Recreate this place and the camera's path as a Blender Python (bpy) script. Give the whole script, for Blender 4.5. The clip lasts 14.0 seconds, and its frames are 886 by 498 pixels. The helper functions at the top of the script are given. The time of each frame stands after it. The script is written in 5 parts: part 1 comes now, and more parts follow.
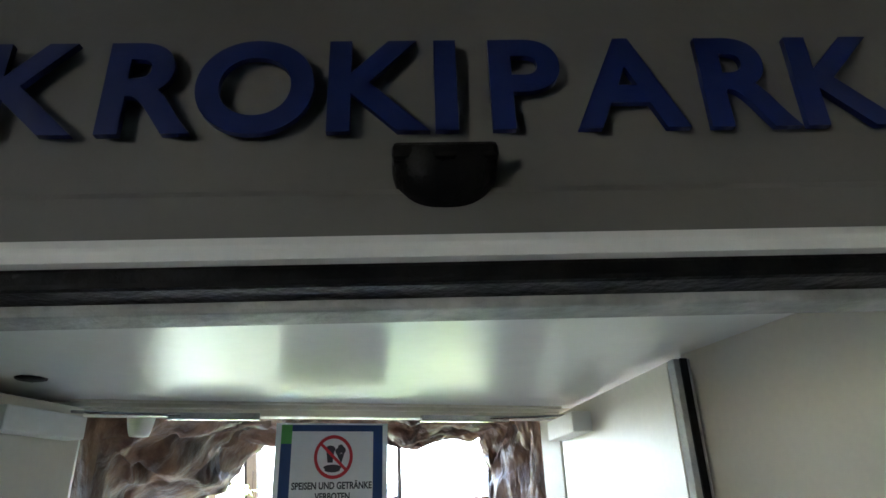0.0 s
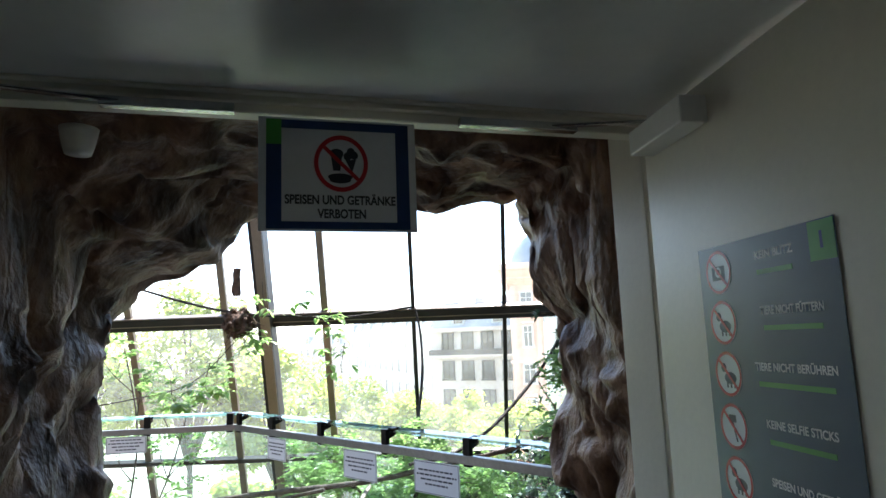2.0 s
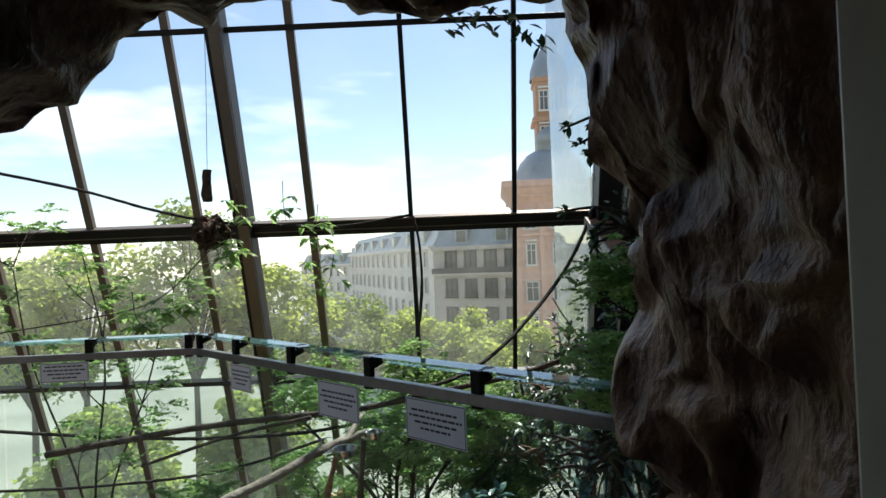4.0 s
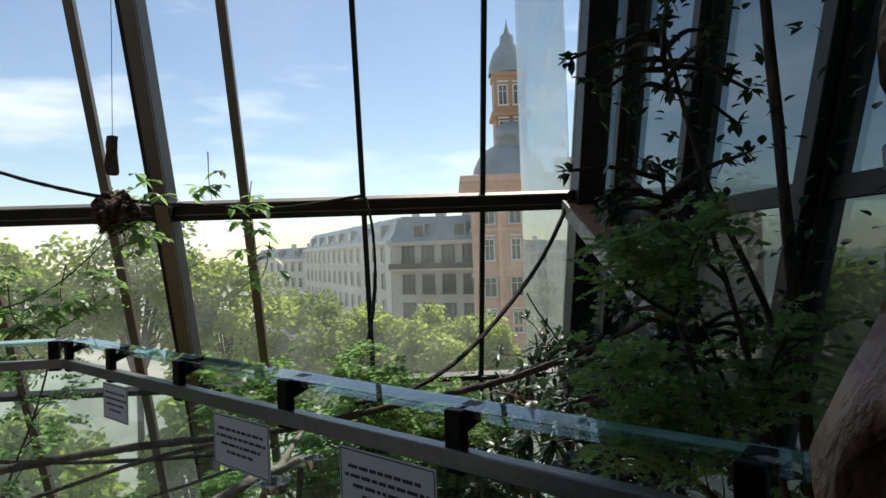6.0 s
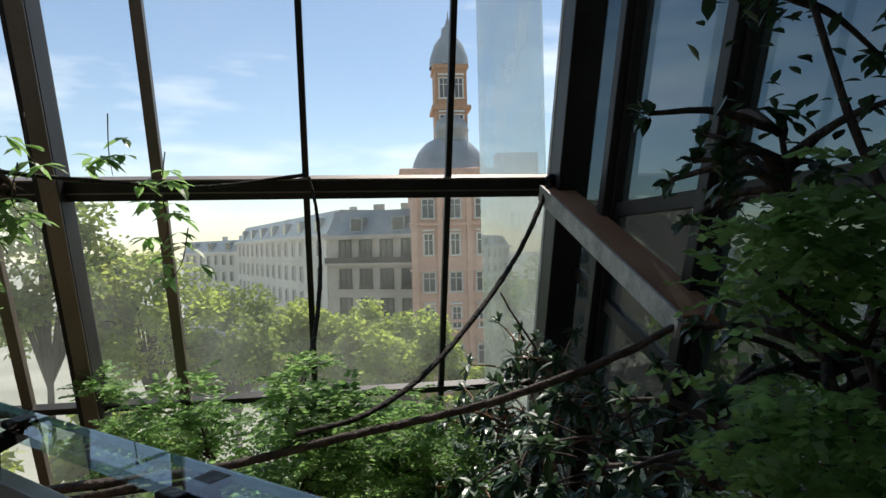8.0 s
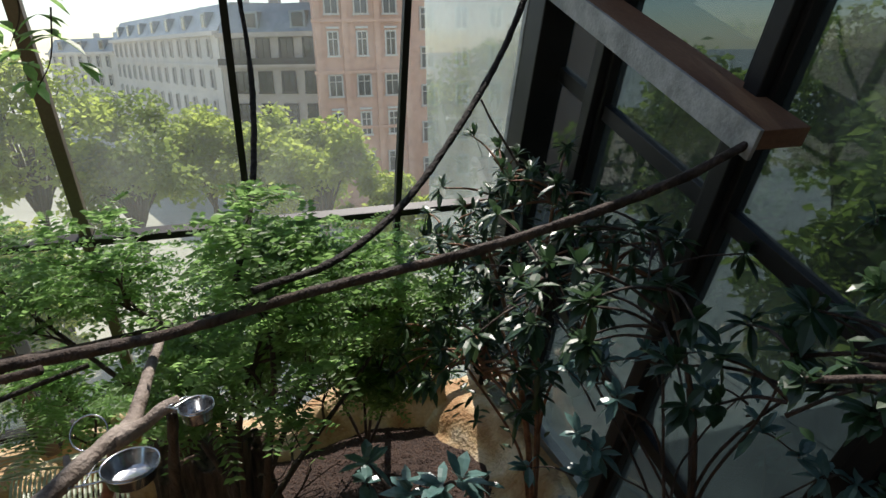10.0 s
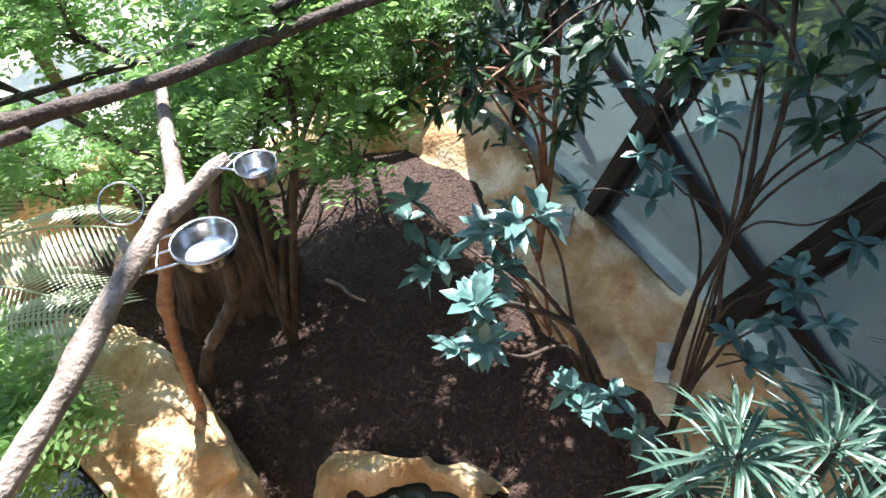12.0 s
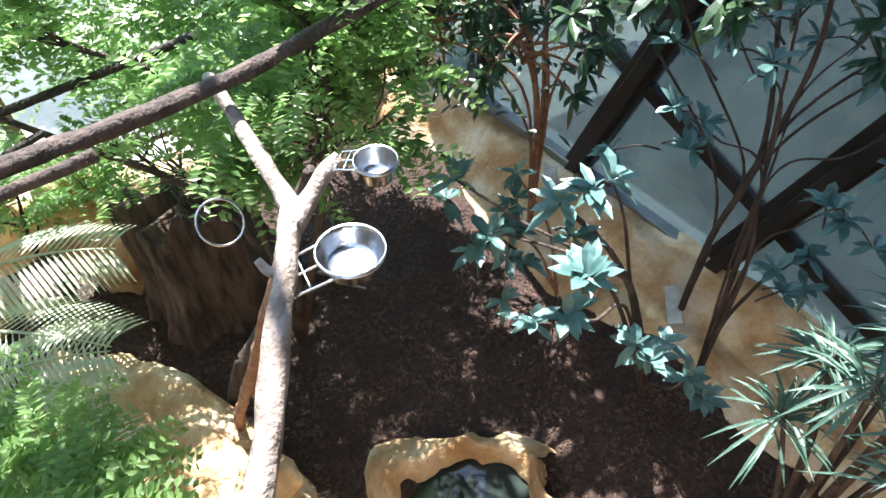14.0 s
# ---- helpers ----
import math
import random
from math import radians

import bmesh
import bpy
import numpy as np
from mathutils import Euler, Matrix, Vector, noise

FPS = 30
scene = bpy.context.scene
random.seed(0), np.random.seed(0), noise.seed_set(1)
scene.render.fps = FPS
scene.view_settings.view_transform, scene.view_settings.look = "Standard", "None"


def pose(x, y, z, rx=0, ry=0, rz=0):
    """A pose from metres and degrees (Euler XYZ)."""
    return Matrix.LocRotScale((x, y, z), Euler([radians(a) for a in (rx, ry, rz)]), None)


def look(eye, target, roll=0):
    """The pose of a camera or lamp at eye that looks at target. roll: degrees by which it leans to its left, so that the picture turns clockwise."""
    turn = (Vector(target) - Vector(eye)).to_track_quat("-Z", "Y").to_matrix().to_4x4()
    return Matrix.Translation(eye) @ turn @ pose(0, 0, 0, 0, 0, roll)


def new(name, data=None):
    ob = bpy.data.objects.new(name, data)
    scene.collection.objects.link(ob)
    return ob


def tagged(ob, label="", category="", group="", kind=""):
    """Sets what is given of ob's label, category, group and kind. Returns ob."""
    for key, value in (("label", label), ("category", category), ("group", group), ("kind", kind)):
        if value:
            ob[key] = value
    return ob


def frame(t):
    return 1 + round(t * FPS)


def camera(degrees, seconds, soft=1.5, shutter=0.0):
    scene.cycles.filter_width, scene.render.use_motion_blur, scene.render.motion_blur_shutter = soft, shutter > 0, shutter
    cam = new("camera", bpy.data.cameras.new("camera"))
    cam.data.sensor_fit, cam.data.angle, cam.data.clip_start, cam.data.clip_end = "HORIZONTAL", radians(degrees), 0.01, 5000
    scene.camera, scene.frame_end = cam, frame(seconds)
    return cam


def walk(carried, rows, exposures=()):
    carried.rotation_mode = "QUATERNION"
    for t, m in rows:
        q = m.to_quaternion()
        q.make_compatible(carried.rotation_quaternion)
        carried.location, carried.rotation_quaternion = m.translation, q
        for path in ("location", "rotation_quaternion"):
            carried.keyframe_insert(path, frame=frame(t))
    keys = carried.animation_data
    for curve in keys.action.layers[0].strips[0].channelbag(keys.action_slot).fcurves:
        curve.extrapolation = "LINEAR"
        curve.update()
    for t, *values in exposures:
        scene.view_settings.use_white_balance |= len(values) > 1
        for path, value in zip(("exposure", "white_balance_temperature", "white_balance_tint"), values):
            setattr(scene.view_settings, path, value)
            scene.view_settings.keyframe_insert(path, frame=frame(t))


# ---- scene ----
cam = camera(70.7, 14.0)
METRES, EYE, TILT, LEAN, TURN = 6.0, 1.8, 23.0, 1.7, 0.0
ROWS = [
    (0.0, 0.0, 0.0, 0.0, 0.0, 0.0, -0.0),
    (0.5, 0.0007, 0.0137, -0.0157, -0.15, -5.44, 0.09),
    (1.0, -0.0054, 0.0299, -0.0326, -0.18, -10.74, 0.27),
    (1.5, -0.0125, 0.0538, -0.0521, -0.04, -12.8, 0.39),
    (2.0, -0.0167, 0.0877, -0.0773, 0.31, -14.67, 0.61),
    (2.5, -0.0218, 0.125, -0.1008, 0.65, -17.49, 0.84),
    (5.0, -0.0139, 0.3015, -0.1857, 0.38, -22.49, 0.75),
    (5.5, -0.0156, 0.3385, -0.2059, -1.26, -22.47, -0.08),
    (6.0, -0.0188, 0.3719, -0.225, -2.99, -22.39, -0.95),
    (6.5, -0.0242, 0.4028, -0.242, -3.91, -22.37, -1.37),
    (7.0, -0.0299, 0.4391, -0.2563, -4.4, -22.33, -1.7),
    (9.5, -0.0659, 0.6265, -0.3397, -15.1, -30.72, -6.71),
    (10.0, -0.081, 0.6588, -0.3578, -15.93, -39.61, -7.22),
    (10.5, -0.0991, 0.6775, -0.3757, -16.29, -49.64, -7.47),
    (11.0, -0.1202, 0.6944, -0.3907, -16.69, -56.92, -7.68),
    (11.5, -0.1341, 0.7146, -0.4044, -18.37, -62.55, -8.26),
    (12.0, -0.1499, 0.7361, -0.4143, -23.34, -64.56, -10.38),
    (12.5, -0.1675, 0.7539, -0.4233, -27.4, -65.95, -12.22),
    (13.0, -0.1904, 0.7693, -0.4298, -29.72, -66.26, -13.35),
    (13.5, -0.2135, 0.7817, -0.4356, -32.69, -65.52, -14.49),
    (14.0, -0.2408, 0.8001, -0.4455, -34.3, -65.06, -15.22),
]
walk(cam, [(t, pose(0, 0, EYE, TILT, LEAN, TURN) @ pose(METRES * x, METRES * y, METRES * z, 90 + pitch, roll, yaw)) for t, x, y, z, yaw, pitch, roll in ROWS],
     exposures=[(0.0, 4.95, 5850, 19), (0.7, 4.35, 5800, 19), (1.5, 3.1, 5850, 18), (2.0, 2.5, 6050, 16), (2.7, 1.85, 6250, 14), (4.8, 0.25, 6450, 12), (7.2, 0.2, 6450, 12),
                (9.5, 0.2, 6450, 13), (9.9, 0.3, 6400, 14), (10.5, 1.4, 6100, 17), (11.0, 1.75, 6000, 16), (12.0, 2.3, 5900, 15), (14.0, 2.5, 5900, 15)])

# ---- world and sun ----
SUN_EL, SUN_AZ = radians(58), radians(20)   # azimuth from +y towards +x
world = bpy.data.worlds.new("sky")
scene.world = world
world.use_nodes = True
wn, wl = world.node_tree.nodes, world.node_tree.links
sky = wn.new("ShaderNodeTexSky")
sky.sky_type, sky.sun_disc, sky.sun_elevation, sky.sun_rotation = "NISHITA", False, SUN_EL, SUN_AZ
sky.dust_density, sky.air_density = 0.2, 1.0
wtc, wmap, wno, wramp, wmix = (wn.new("ShaderNode" + s) for s in ("TexCoord", "Mapping", "TexNoise", "ValToRGB", "Mix"))
wmix.data_type = "RGBA"
wmap.inputs["Scale"].default_value = (1.6, 1.6, 6.5)
wno.inputs["Scale"].default_value, wno.inputs["Detail"].default_value, wno.inputs["Roughness"].default_value = 1.7, 7, 0.55
wramp.color_ramp.elements[0].position, wramp.color_ramp.elements[1].position = 0.5, 0.82
wl.new(wtc.outputs["Generated"], wmap.inputs[0]); wl.new(wmap.outputs[0], wno.inputs["Vector"])
wl.new(wno.outputs["Fac"], wramp.inputs[0]); wl.new(wramp.outputs[0], wmix.inputs[0])
wl.new(sky.outputs[0], wmix.inputs[6]); wmix.inputs[7].default_value = (9.5, 10, 10.5, 1)
wl.new(wmix.outputs[2], wn["Background"].inputs[0])
wn["Background"].inputs[1].default_value = 0.135
sun = new("sun", bpy.data.lights.new("sun", "SUN"))
sun.data.energy, sun.data.angle, sun.data.color = 4.6, radians(0.6), (1, 0.94, 0.84)
SUN_DIR = Vector((math.sin(SUN_AZ) * math.cos(SUN_EL), math.cos(SUN_AZ) * math.cos(SUN_EL), math.sin(SUN_EL)))
sun.matrix_world = look(SUN_DIR * 50, (0, 0, 0))


# ---- materials ----
def material(name, c1, c2, scale=6.0, rough=0.6, metal=0.0, bump=0.2, fine=60.0, stretch=(1, 1, 1), spec=0.5, lo=0.35, hi=0.65, through_light=0.0, vary=0.0, c3=None, grain=0.25):
    """Two colours mixed by a coarse noise, a fine noise for grain and relief."""
    m = bpy.data.materials.new(name)
    m.use_nodes = True
    n, l = m.node_tree.nodes, m.node_tree.links
    b = n["Principled BSDF"]
    tc, mp, big, small = n.new("ShaderNodeTexCoord"), n.new("ShaderNodeMapping"), n.new("ShaderNodeTexNoise"), n.new("ShaderNodeTexNoise")
    mp.inputs["Scale"].default_value = stretch
    l.new(tc.outputs["Object"], mp.inputs[0])
    big.inputs["Scale"].default_value, big.inputs["Detail"].default_value = scale, 6
    small.inputs["Scale"].default_value, small.inputs["Detail"].default_value = fine, 4
    l.new(mp.outputs[0], big.inputs["Vector"]); l.new(mp.outputs[0], small.inputs["Vector"])
    r = n.new("ShaderNodeValToRGB")
    r.color_ramp.elements[0].position, r.color_ramp.elements[1].position = lo, hi
    r.color_ramp.elements[0].color, r.color_ramp.elements[1].color = (*c1, 1), (*c2, 1)
    if c3:
        e = r.color_ramp.elements.new((lo + hi) / 2)
        e.color = (*c3, 1)
    l.new(big.outputs["Fac"], r.inputs[0])
    hsv = n.new("ShaderNodeHueSaturation")
    mr = n.new("ShaderNodeMapRange")
    mr.inputs[3].default_value, mr.inputs[4].default_value = 1 - grain, 1 + grain
    l.new(small.outputs["Fac"], mr.inputs[0])
    value = mr.outputs[0]
    if vary:
        oi, m2, mu = n.new("ShaderNodeObjectInfo"), n.new("ShaderNodeMapRange"), n.new("ShaderNodeMath")
        m2.inputs[3].default_value, m2.inputs[4].default_value = 1 - vary, 1 + vary
        mu.operation = "MULTIPLY"
        l.new(oi.outputs["Random"], m2.inputs[0]); l.new(m2.outputs[0], mu.inputs[0]); l.new(value, mu.inputs[1])
        value = mu.outputs[0]
    l.new(value, hsv.inputs["Value"]); l.new(r.outputs[0], hsv.inputs["Color"]); l.new(hsv.outputs[0], b.inputs["Base Color"])
    b.inputs["Roughness"].default_value, b.inputs["Metallic"].default_value = rough, metal
    b.inputs["Specular IOR Level"].default_value = spec
    if bump:
        add, bp = n.new("ShaderNodeMath"), n.new("ShaderNodeBump")
        add.operation = "MULTIPLY_ADD"
        add.inputs[1].default_value = 2.0
        l.new(big.outputs["Fac"], add.inputs[0]); l.new(small.outputs["Fac"], add.inputs[2])
        bp.inputs["Strength"].default_value, bp.inputs["Distance"].default_value = bump, 0.02
        l.new(add.outputs[0], bp.inputs["Height"]); l.new(bp.outputs[0], b.inputs["Normal"])
    if through_light:
        tr, mx = n.new("ShaderNodeBsdfTranslucent"), n.new("ShaderNodeMixShader")
        tw = n.new("ShaderNodeHueSaturation")
        tw.inputs["Value"].default_value, tw.inputs["Hue"].default_value = 2.1, 0.495
        l.new(hsv.outputs[0], tw.inputs["Color"]); l.new(tw.outputs[0], tr.inputs[0])
        mx.inputs[0].default_value = through_light
        l.new(b.outputs[0], mx.inputs[1]); l.new(tr.outputs[0], mx.inputs[2]); l.new(mx.outputs[0], n["Material Output"].inputs[0])
    return m


def glass_material(name, tint, gloss=1.0, rough=0.0, dirt=0.0):
    """A thin pane: clear, with gloss by Fresnel and a little dust."""
    m = bpy.data.materials.new(name)
    m.use_nodes = True
    n, l = m.node_tree.nodes, m.node_tree.links
    n.remove(n["Principled BSDF"])
    tr, gl, df, fr, mx, md = (n.new("ShaderNode" + s) for s in ("BsdfTransparent", "BsdfGlossy", "BsdfTranslucent", "LayerWeight", "MixShader", "MixShader"))
    tr.inputs[0].default_value, gl.inputs["Roughness"].default_value = (*tint, 1), rough
    pw, ma = n.new("ShaderNodeMath"), n.new("ShaderNodeMath")
    pw.operation, ma.operation = "POWER", "MULTIPLY_ADD"
    pw.inputs[1].default_value, ma.inputs[1].default_value, ma.inputs[2].default_value = 4.5, min(1.0, 0.9 * gloss), 0.035 * gloss
    fr.inputs[0].default_value = 0.5
    l.new(fr.outputs["Facing"], pw.inputs[0]); l.new(pw.outputs[0], ma.inputs[0])
    df.inputs[0].default_value = (0.8, 0.82, 0.74, 1)
    l.new(ma.outputs[0], mx.inputs[0]); l.new(tr.outputs[0], mx.inputs[1]); l.new(gl.outputs[0], mx.inputs[2])
    no, mp, tc = n.new("ShaderNodeTexNoise"), n.new("ShaderNodeMapRange"), n.new("ShaderNodeTexCoord")
    no.inputs["Scale"].default_value, no.inputs["Detail"].default_value = 1.3, 6
    mp.inputs[1].default_value, mp.inputs[2].default_value, mp.inputs[3].default_value, mp.inputs[4].default_value = 0.35, 0.75, dirt * 0.3, dirt
    l.new(tc.outputs["Object"], no.inputs["Vector"]); l.new(no.outputs[0], mp.inputs[0]); l.new(mp.outputs[0], md.inputs[0])
    l.new(mx.outputs[0], md.inputs[1]); l.new(df.outputs[0], md.inputs[2]); l.new(md.outputs[0], n["Material Output"].inputs[0])
    return m


M = {
    "white": material("white_paint", (0.74, 0.74, 0.7), (0.8, 0.8, 0.77), 2.5, 0.32, bump=0.06, grain=0.05),
    "ceil": material("satin_ceiling_panel", (0.7, 0.7, 0.68), (0.77, 0.77, 0.75), 2.0, 0.28, bump=0.04, fine=25, grain=0.05),
    "beige": material("cream_door_laminate", (0.7, 0.66, 0.55), (0.74, 0.7, 0.59), 1.6, 0.34, bump=0.04, grain=0.05),
    "grey": material("grey_housing", (0.13, 0.127, 0.112), (0.17, 0.165, 0.15), 2.0, 0.3, bump=0.05, grain=0.05),
    "rubber": material("black_rubber", (0.004, 0.004, 0.004), (0.01, 0.009, 0.008), 20, 0.45, spec=0.15),
    "blue": material("blue_plastic_letter", (0.008, 0.016, 0.085), (0.014, 0.025, 0.12), 6, 0.35, bump=0.03, grain=0.05),
    "rock": material("brown_moulded_rock", (0.09, 0.045, 0.027), (0.36, 0.205, 0.12), 7.5, 0.5, bump=0.9, fine=32, stretch=(1, 1, 0.6), c3=(0.2, 0.105, 0.06)),
    "sand": material("ochre_moulded_rock", (0.36, 0.2, 0.085), (0.66, 0.54, 0.38), 3.2, 0.75, bump=1.0, fine=28, c3=(0.52, 0.36, 0.19)),
    "mulch": material("bark_mulch", (0.028, 0.015, 0.01), (0.065, 0.036, 0.024), 30, 0.85, bump=0.9, fine=160),
    "chip": material("bark_chip", (0.03, 0.016, 0.011), (0.1, 0.058, 0.04), 3, 0.85, bump=0.3, vary=0.3),
    "cyan": material("polished_glass_edge", (0.3, 0.42, 0.42), (0.42, 0.55, 0.55), 8, 0.15, bump=0.0, through_light=0.5, grain=0.1),
    "steel": material("dark_steel_frame", (0.014, 0.013, 0.012), (0.028, 0.026, 0.024), 3, 0.5, metal=0.0, spec=0.3, bump=0.05),
    "alu": material("bronze_aluminium_profile", (0.16, 0.13, 0.1), (0.22, 0.18, 0.14), 2, 0.4, metal=0.4, bump=0.04),
    "inox": material("brushed_steel", (0.5, 0.5, 0.5), (0.66, 0.66, 0.66), 6, 0.2, metal=1.0, bump=0.03, fine=90),
    "rail": material("grey_steel_tube", (0.2, 0.2, 0.19), (0.27, 0.27, 0.26), 4, 0.35, metal=0.7, bump=0.04),
    "timber": material("rusty_brown_timber", (0.2, 0.09, 0.045), (0.32, 0.17, 0.09), 3, 0.7, bump=0.3, stretch=(1, 0.2, 1)),
    "galv": material("weathered_grey_board", (0.3, 0.3, 0.28), (0.5, 0.5, 0.47), 9, 0.6, bump=0.3),
    "concrete": material("grey_concrete", (0.16, 0.17, 0.16), (0.28, 0.29, 0.27), 2.0, 0.7, bump=0.3),
    "terrace_dark": material("dark_outer_terrace", (0.03, 0.036, 0.028), (0.075, 0.085, 0.065), 1.5, 0.6, bump=0.4),
    "floor": material("dark_walkway_floor", (0.05, 0.05, 0.048), (0.09, 0.088, 0.085), 5, 0.5, bump=0.2),
    "wall": material("dark_plaster", (0.1, 0.095, 0.085), (0.15, 0.14, 0.125), 2, 0.8, bump=0.2),
    "bark": material("dark_branch_bark", (0.028, 0.02, 0.015), (0.09, 0.063, 0.048), 14, 0.8, bump=0.8, fine=70, stretch=(1, 1, 0.4)),
    "pole": material("peeled_grey_branch", (0.15, 0.115, 0.09), (0.34, 0.285, 0.24), 9, 0.75, bump=0.6, fine=60),
    "redbark": material("reddish_stem_bark", (0.17, 0.075, 0.04), (0.32, 0.17, 0.1), 16, 0.7, bump=0.5),
    "rope": material("dark_hemp_rope", (0.02, 0.017, 0.014), (0.05, 0.042, 0.035), 40, 0.9, bump=0.7),
    "stump": material("dark_rotten_stump", (0.03, 0.02, 0.015), (0.15, 0.1, 0.07), 6, 0.85, bump=1.0, stretch=(3, 3, 0.5)),
    "fresh": material("bright_green_leaf", (0.09, 0.17, 0.045), (0.18, 0.29, 0.1), 5, 0.4, bump=0.0, through_light=0.58),
    "dark": material("dark_glossy_leaf", (0.02, 0.048, 0.02), (0.046, 0.092, 0.036), 5, 0.36, bump=0.0, through_light=0.2),
    "bluegreen": material("blue_green_leathery_leaf", (0.065, 0.14, 0.125), (0.14, 0.245, 0.225), 7, 0.28, bump=0.0, through_light=0.15),
    "strap": material("grey_green_strap_leaf", (0.04, 0.09, 0.062), (0.09, 0.165, 0.12), 6, 0.45, bump=0.0, through_light=0.25),
    # sunlight on the fronds is put into this pale base colour
    "palm": material("sunlit_palm_frond", (0.28, 0.33, 0.21), (0.44, 0.49, 0.36), 6, 0.4, bump=0.0, through_light=0.3),
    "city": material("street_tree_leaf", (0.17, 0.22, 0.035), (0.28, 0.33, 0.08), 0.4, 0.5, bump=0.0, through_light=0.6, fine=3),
    # copy of the street tree leaf with shade put into its colour
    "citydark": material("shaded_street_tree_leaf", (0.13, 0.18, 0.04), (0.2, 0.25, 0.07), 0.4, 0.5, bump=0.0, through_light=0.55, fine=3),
    "facade": material("grey_render_facade", (0.52, 0.5, 0.47), (0.62, 0.59, 0.55), 0.15, 0.8, bump=0.1, fine=2),
    "stucco": material("brownish_render_facade", (0.38, 0.34, 0.3), (0.47, 0.42, 0.37), 0.15, 0.8, bump=0.1, fine=2),
    "pink": material("salmon_render_facade", (0.62, 0.37, 0.27), (0.7, 0.45, 0.35), 0.2, 0.8, bump=0.1, fine=2),
    "pinkd": material("ochre_brick_facade", (0.4, 0.2, 0.1), (0.5, 0.27, 0.15), 0.3, 0.8, bump=0.1, fine=3),
    "zinc": material("weathered_zinc_roof", (0.2, 0.24, 0.27), (0.32, 0.36, 0.38), 0.3, 0.45, metal=0.3, bump=0.1, fine=3),
    "pane": material("dark_window_pane", (0.03, 0.035, 0.045), (0.07, 0.08, 0.09), 0.6, 0.12, bump=0.0, fine=1, vary=0.5),
    "frame": material("white_window_frame", (0.6, 0.58, 0.55), (0.7, 0.68, 0.64), 1, 0.5, bump=0.0, grain=0.05),
    "asphalt": material("pale_street_asphalt", (0.3, 0.3, 0.25), (0.42, 0.41, 0.35), 0.08, 0.9, bump=0.1, fine=2),
    "paper": material("white_laminated_print", (0.72, 0.73, 0.74), (0.78, 0.79, 0.8), 3, 0.3, bump=0.0, grain=0.05),
    "navy": material("navy_print", (0.018, 0.05, 0.15), (0.028, 0.065, 0.19), 4, 0.3, bump=0.0, grain=0.05),
    "petrol": material("petrol_blue_print", (0.02, 0.06, 0.11), (0.03, 0.075, 0.135), 4, 0.3, bump=0.0, grain=0.05),
    "red": material("red_print", (0.5, 0.02, 0.03), (0.56, 0.03, 0.04), 4, 0.3, bump=0.0, grain=0.05),
    "green": material("green_print", (0.06, 0.3, 0.05), (0.1, 0.38, 0.08), 4, 0.3, bump=0.0, grain=0.05),
    "ink": material("dark_ink", (0.03, 0.035, 0.05), (0.05, 0.05, 0.06), 4, 0.4, bump=0.0),
    "cork": material("brown_cork_bark", (0.045, 0.024, 0.014), (0.14, 0.08, 0.048), 14, 0.9, bump=1.0),
    "orange": material("orange_flower", (0.7, 0.14, 0.03), (0.8, 0.25, 0.06), 8, 0.5, bump=0.0, through_light=0.3),
    "water": material("dark_pond_water", (0.012, 0.016, 0.014), (0.03, 0.04, 0.035), 2, 0.04, bump=0.03, fine=6),
    "glass": glass_material("clear_glass", (0.96, 0.96, 0.93), 0.8, 0.0, 0.03),
    "dusty": glass_material("dusty_front_glass", (0.95, 0.96, 0.92), 0.8, 0.0, 0.055),
    "guard": glass_material("thick_glass_guard", (0.84, 0.94, 0.93), 2.0, 0.0, 0.005),
    "murk": glass_material("dusty_side_glass", (0.28, 0.33, 0.34), 1.4, 0.02, 0.05),
    "edge": glass_material("thick_greenish_glass", (0.88, 0.96, 0.95), 0.75, 0.0, 0.003),
    # tint and strong dirt put the reflected sky into the pane as pale haze
    "screen": glass_material("sky_paled_outer_glass", (0.62, 0.72, 0.76), 2.0, 0.02, 0.3),
}


# ---- builders ----
def mesh_ob(name, verts, faces, mat, smooth=False, parent=None, bevel=0.0):
    me = bpy.data.meshes.new(name)
    me.from_pydata([tuple(v) for v in verts], [], [tuple(f) for f in faces])
    me.materials.append(M[mat])
    if smooth:
        me.polygons.foreach_set("use_smooth", [True] * len(me.polygons))
    ob = new(name, me)
    if parent:
        ob.parent = parent
    if bevel:
        bv = ob.modifiers.new("bevel", "BEVEL")
        bv.width, bv.segments, bv.limit_method = bevel, 2, "ANGLE"
    return ob


def struct(ob, label=""):
    return tagged(ob, label, kind="structure")


BOXF = [(0, 3, 2, 1), (4, 5, 6, 7), (0, 1, 5, 4), (1, 2, 6, 5), (2, 3, 7, 6), (3, 0, 4, 7)]


def box(name, lo, hi, mat, m=None, parent=None, bevel=0.0):
    """A box from corner to corner, turned by the matrix m."""
    (x0, y0, z0), (x1, y1, z1) = lo, hi
    v = [Vector(p) for p in ((x0, y0, z0), (x1, y0, z0), (x1, y1, z0), (x0, y1, z0), (x0, y0, z1), (x1, y0, z1), (x1, y1, z1), (x0, y1, z1))]
    if m is not None:
        v = [m @ p for p in v]
    return mesh_ob(name, v, BOXF, mat, parent=parent, bevel=bevel)


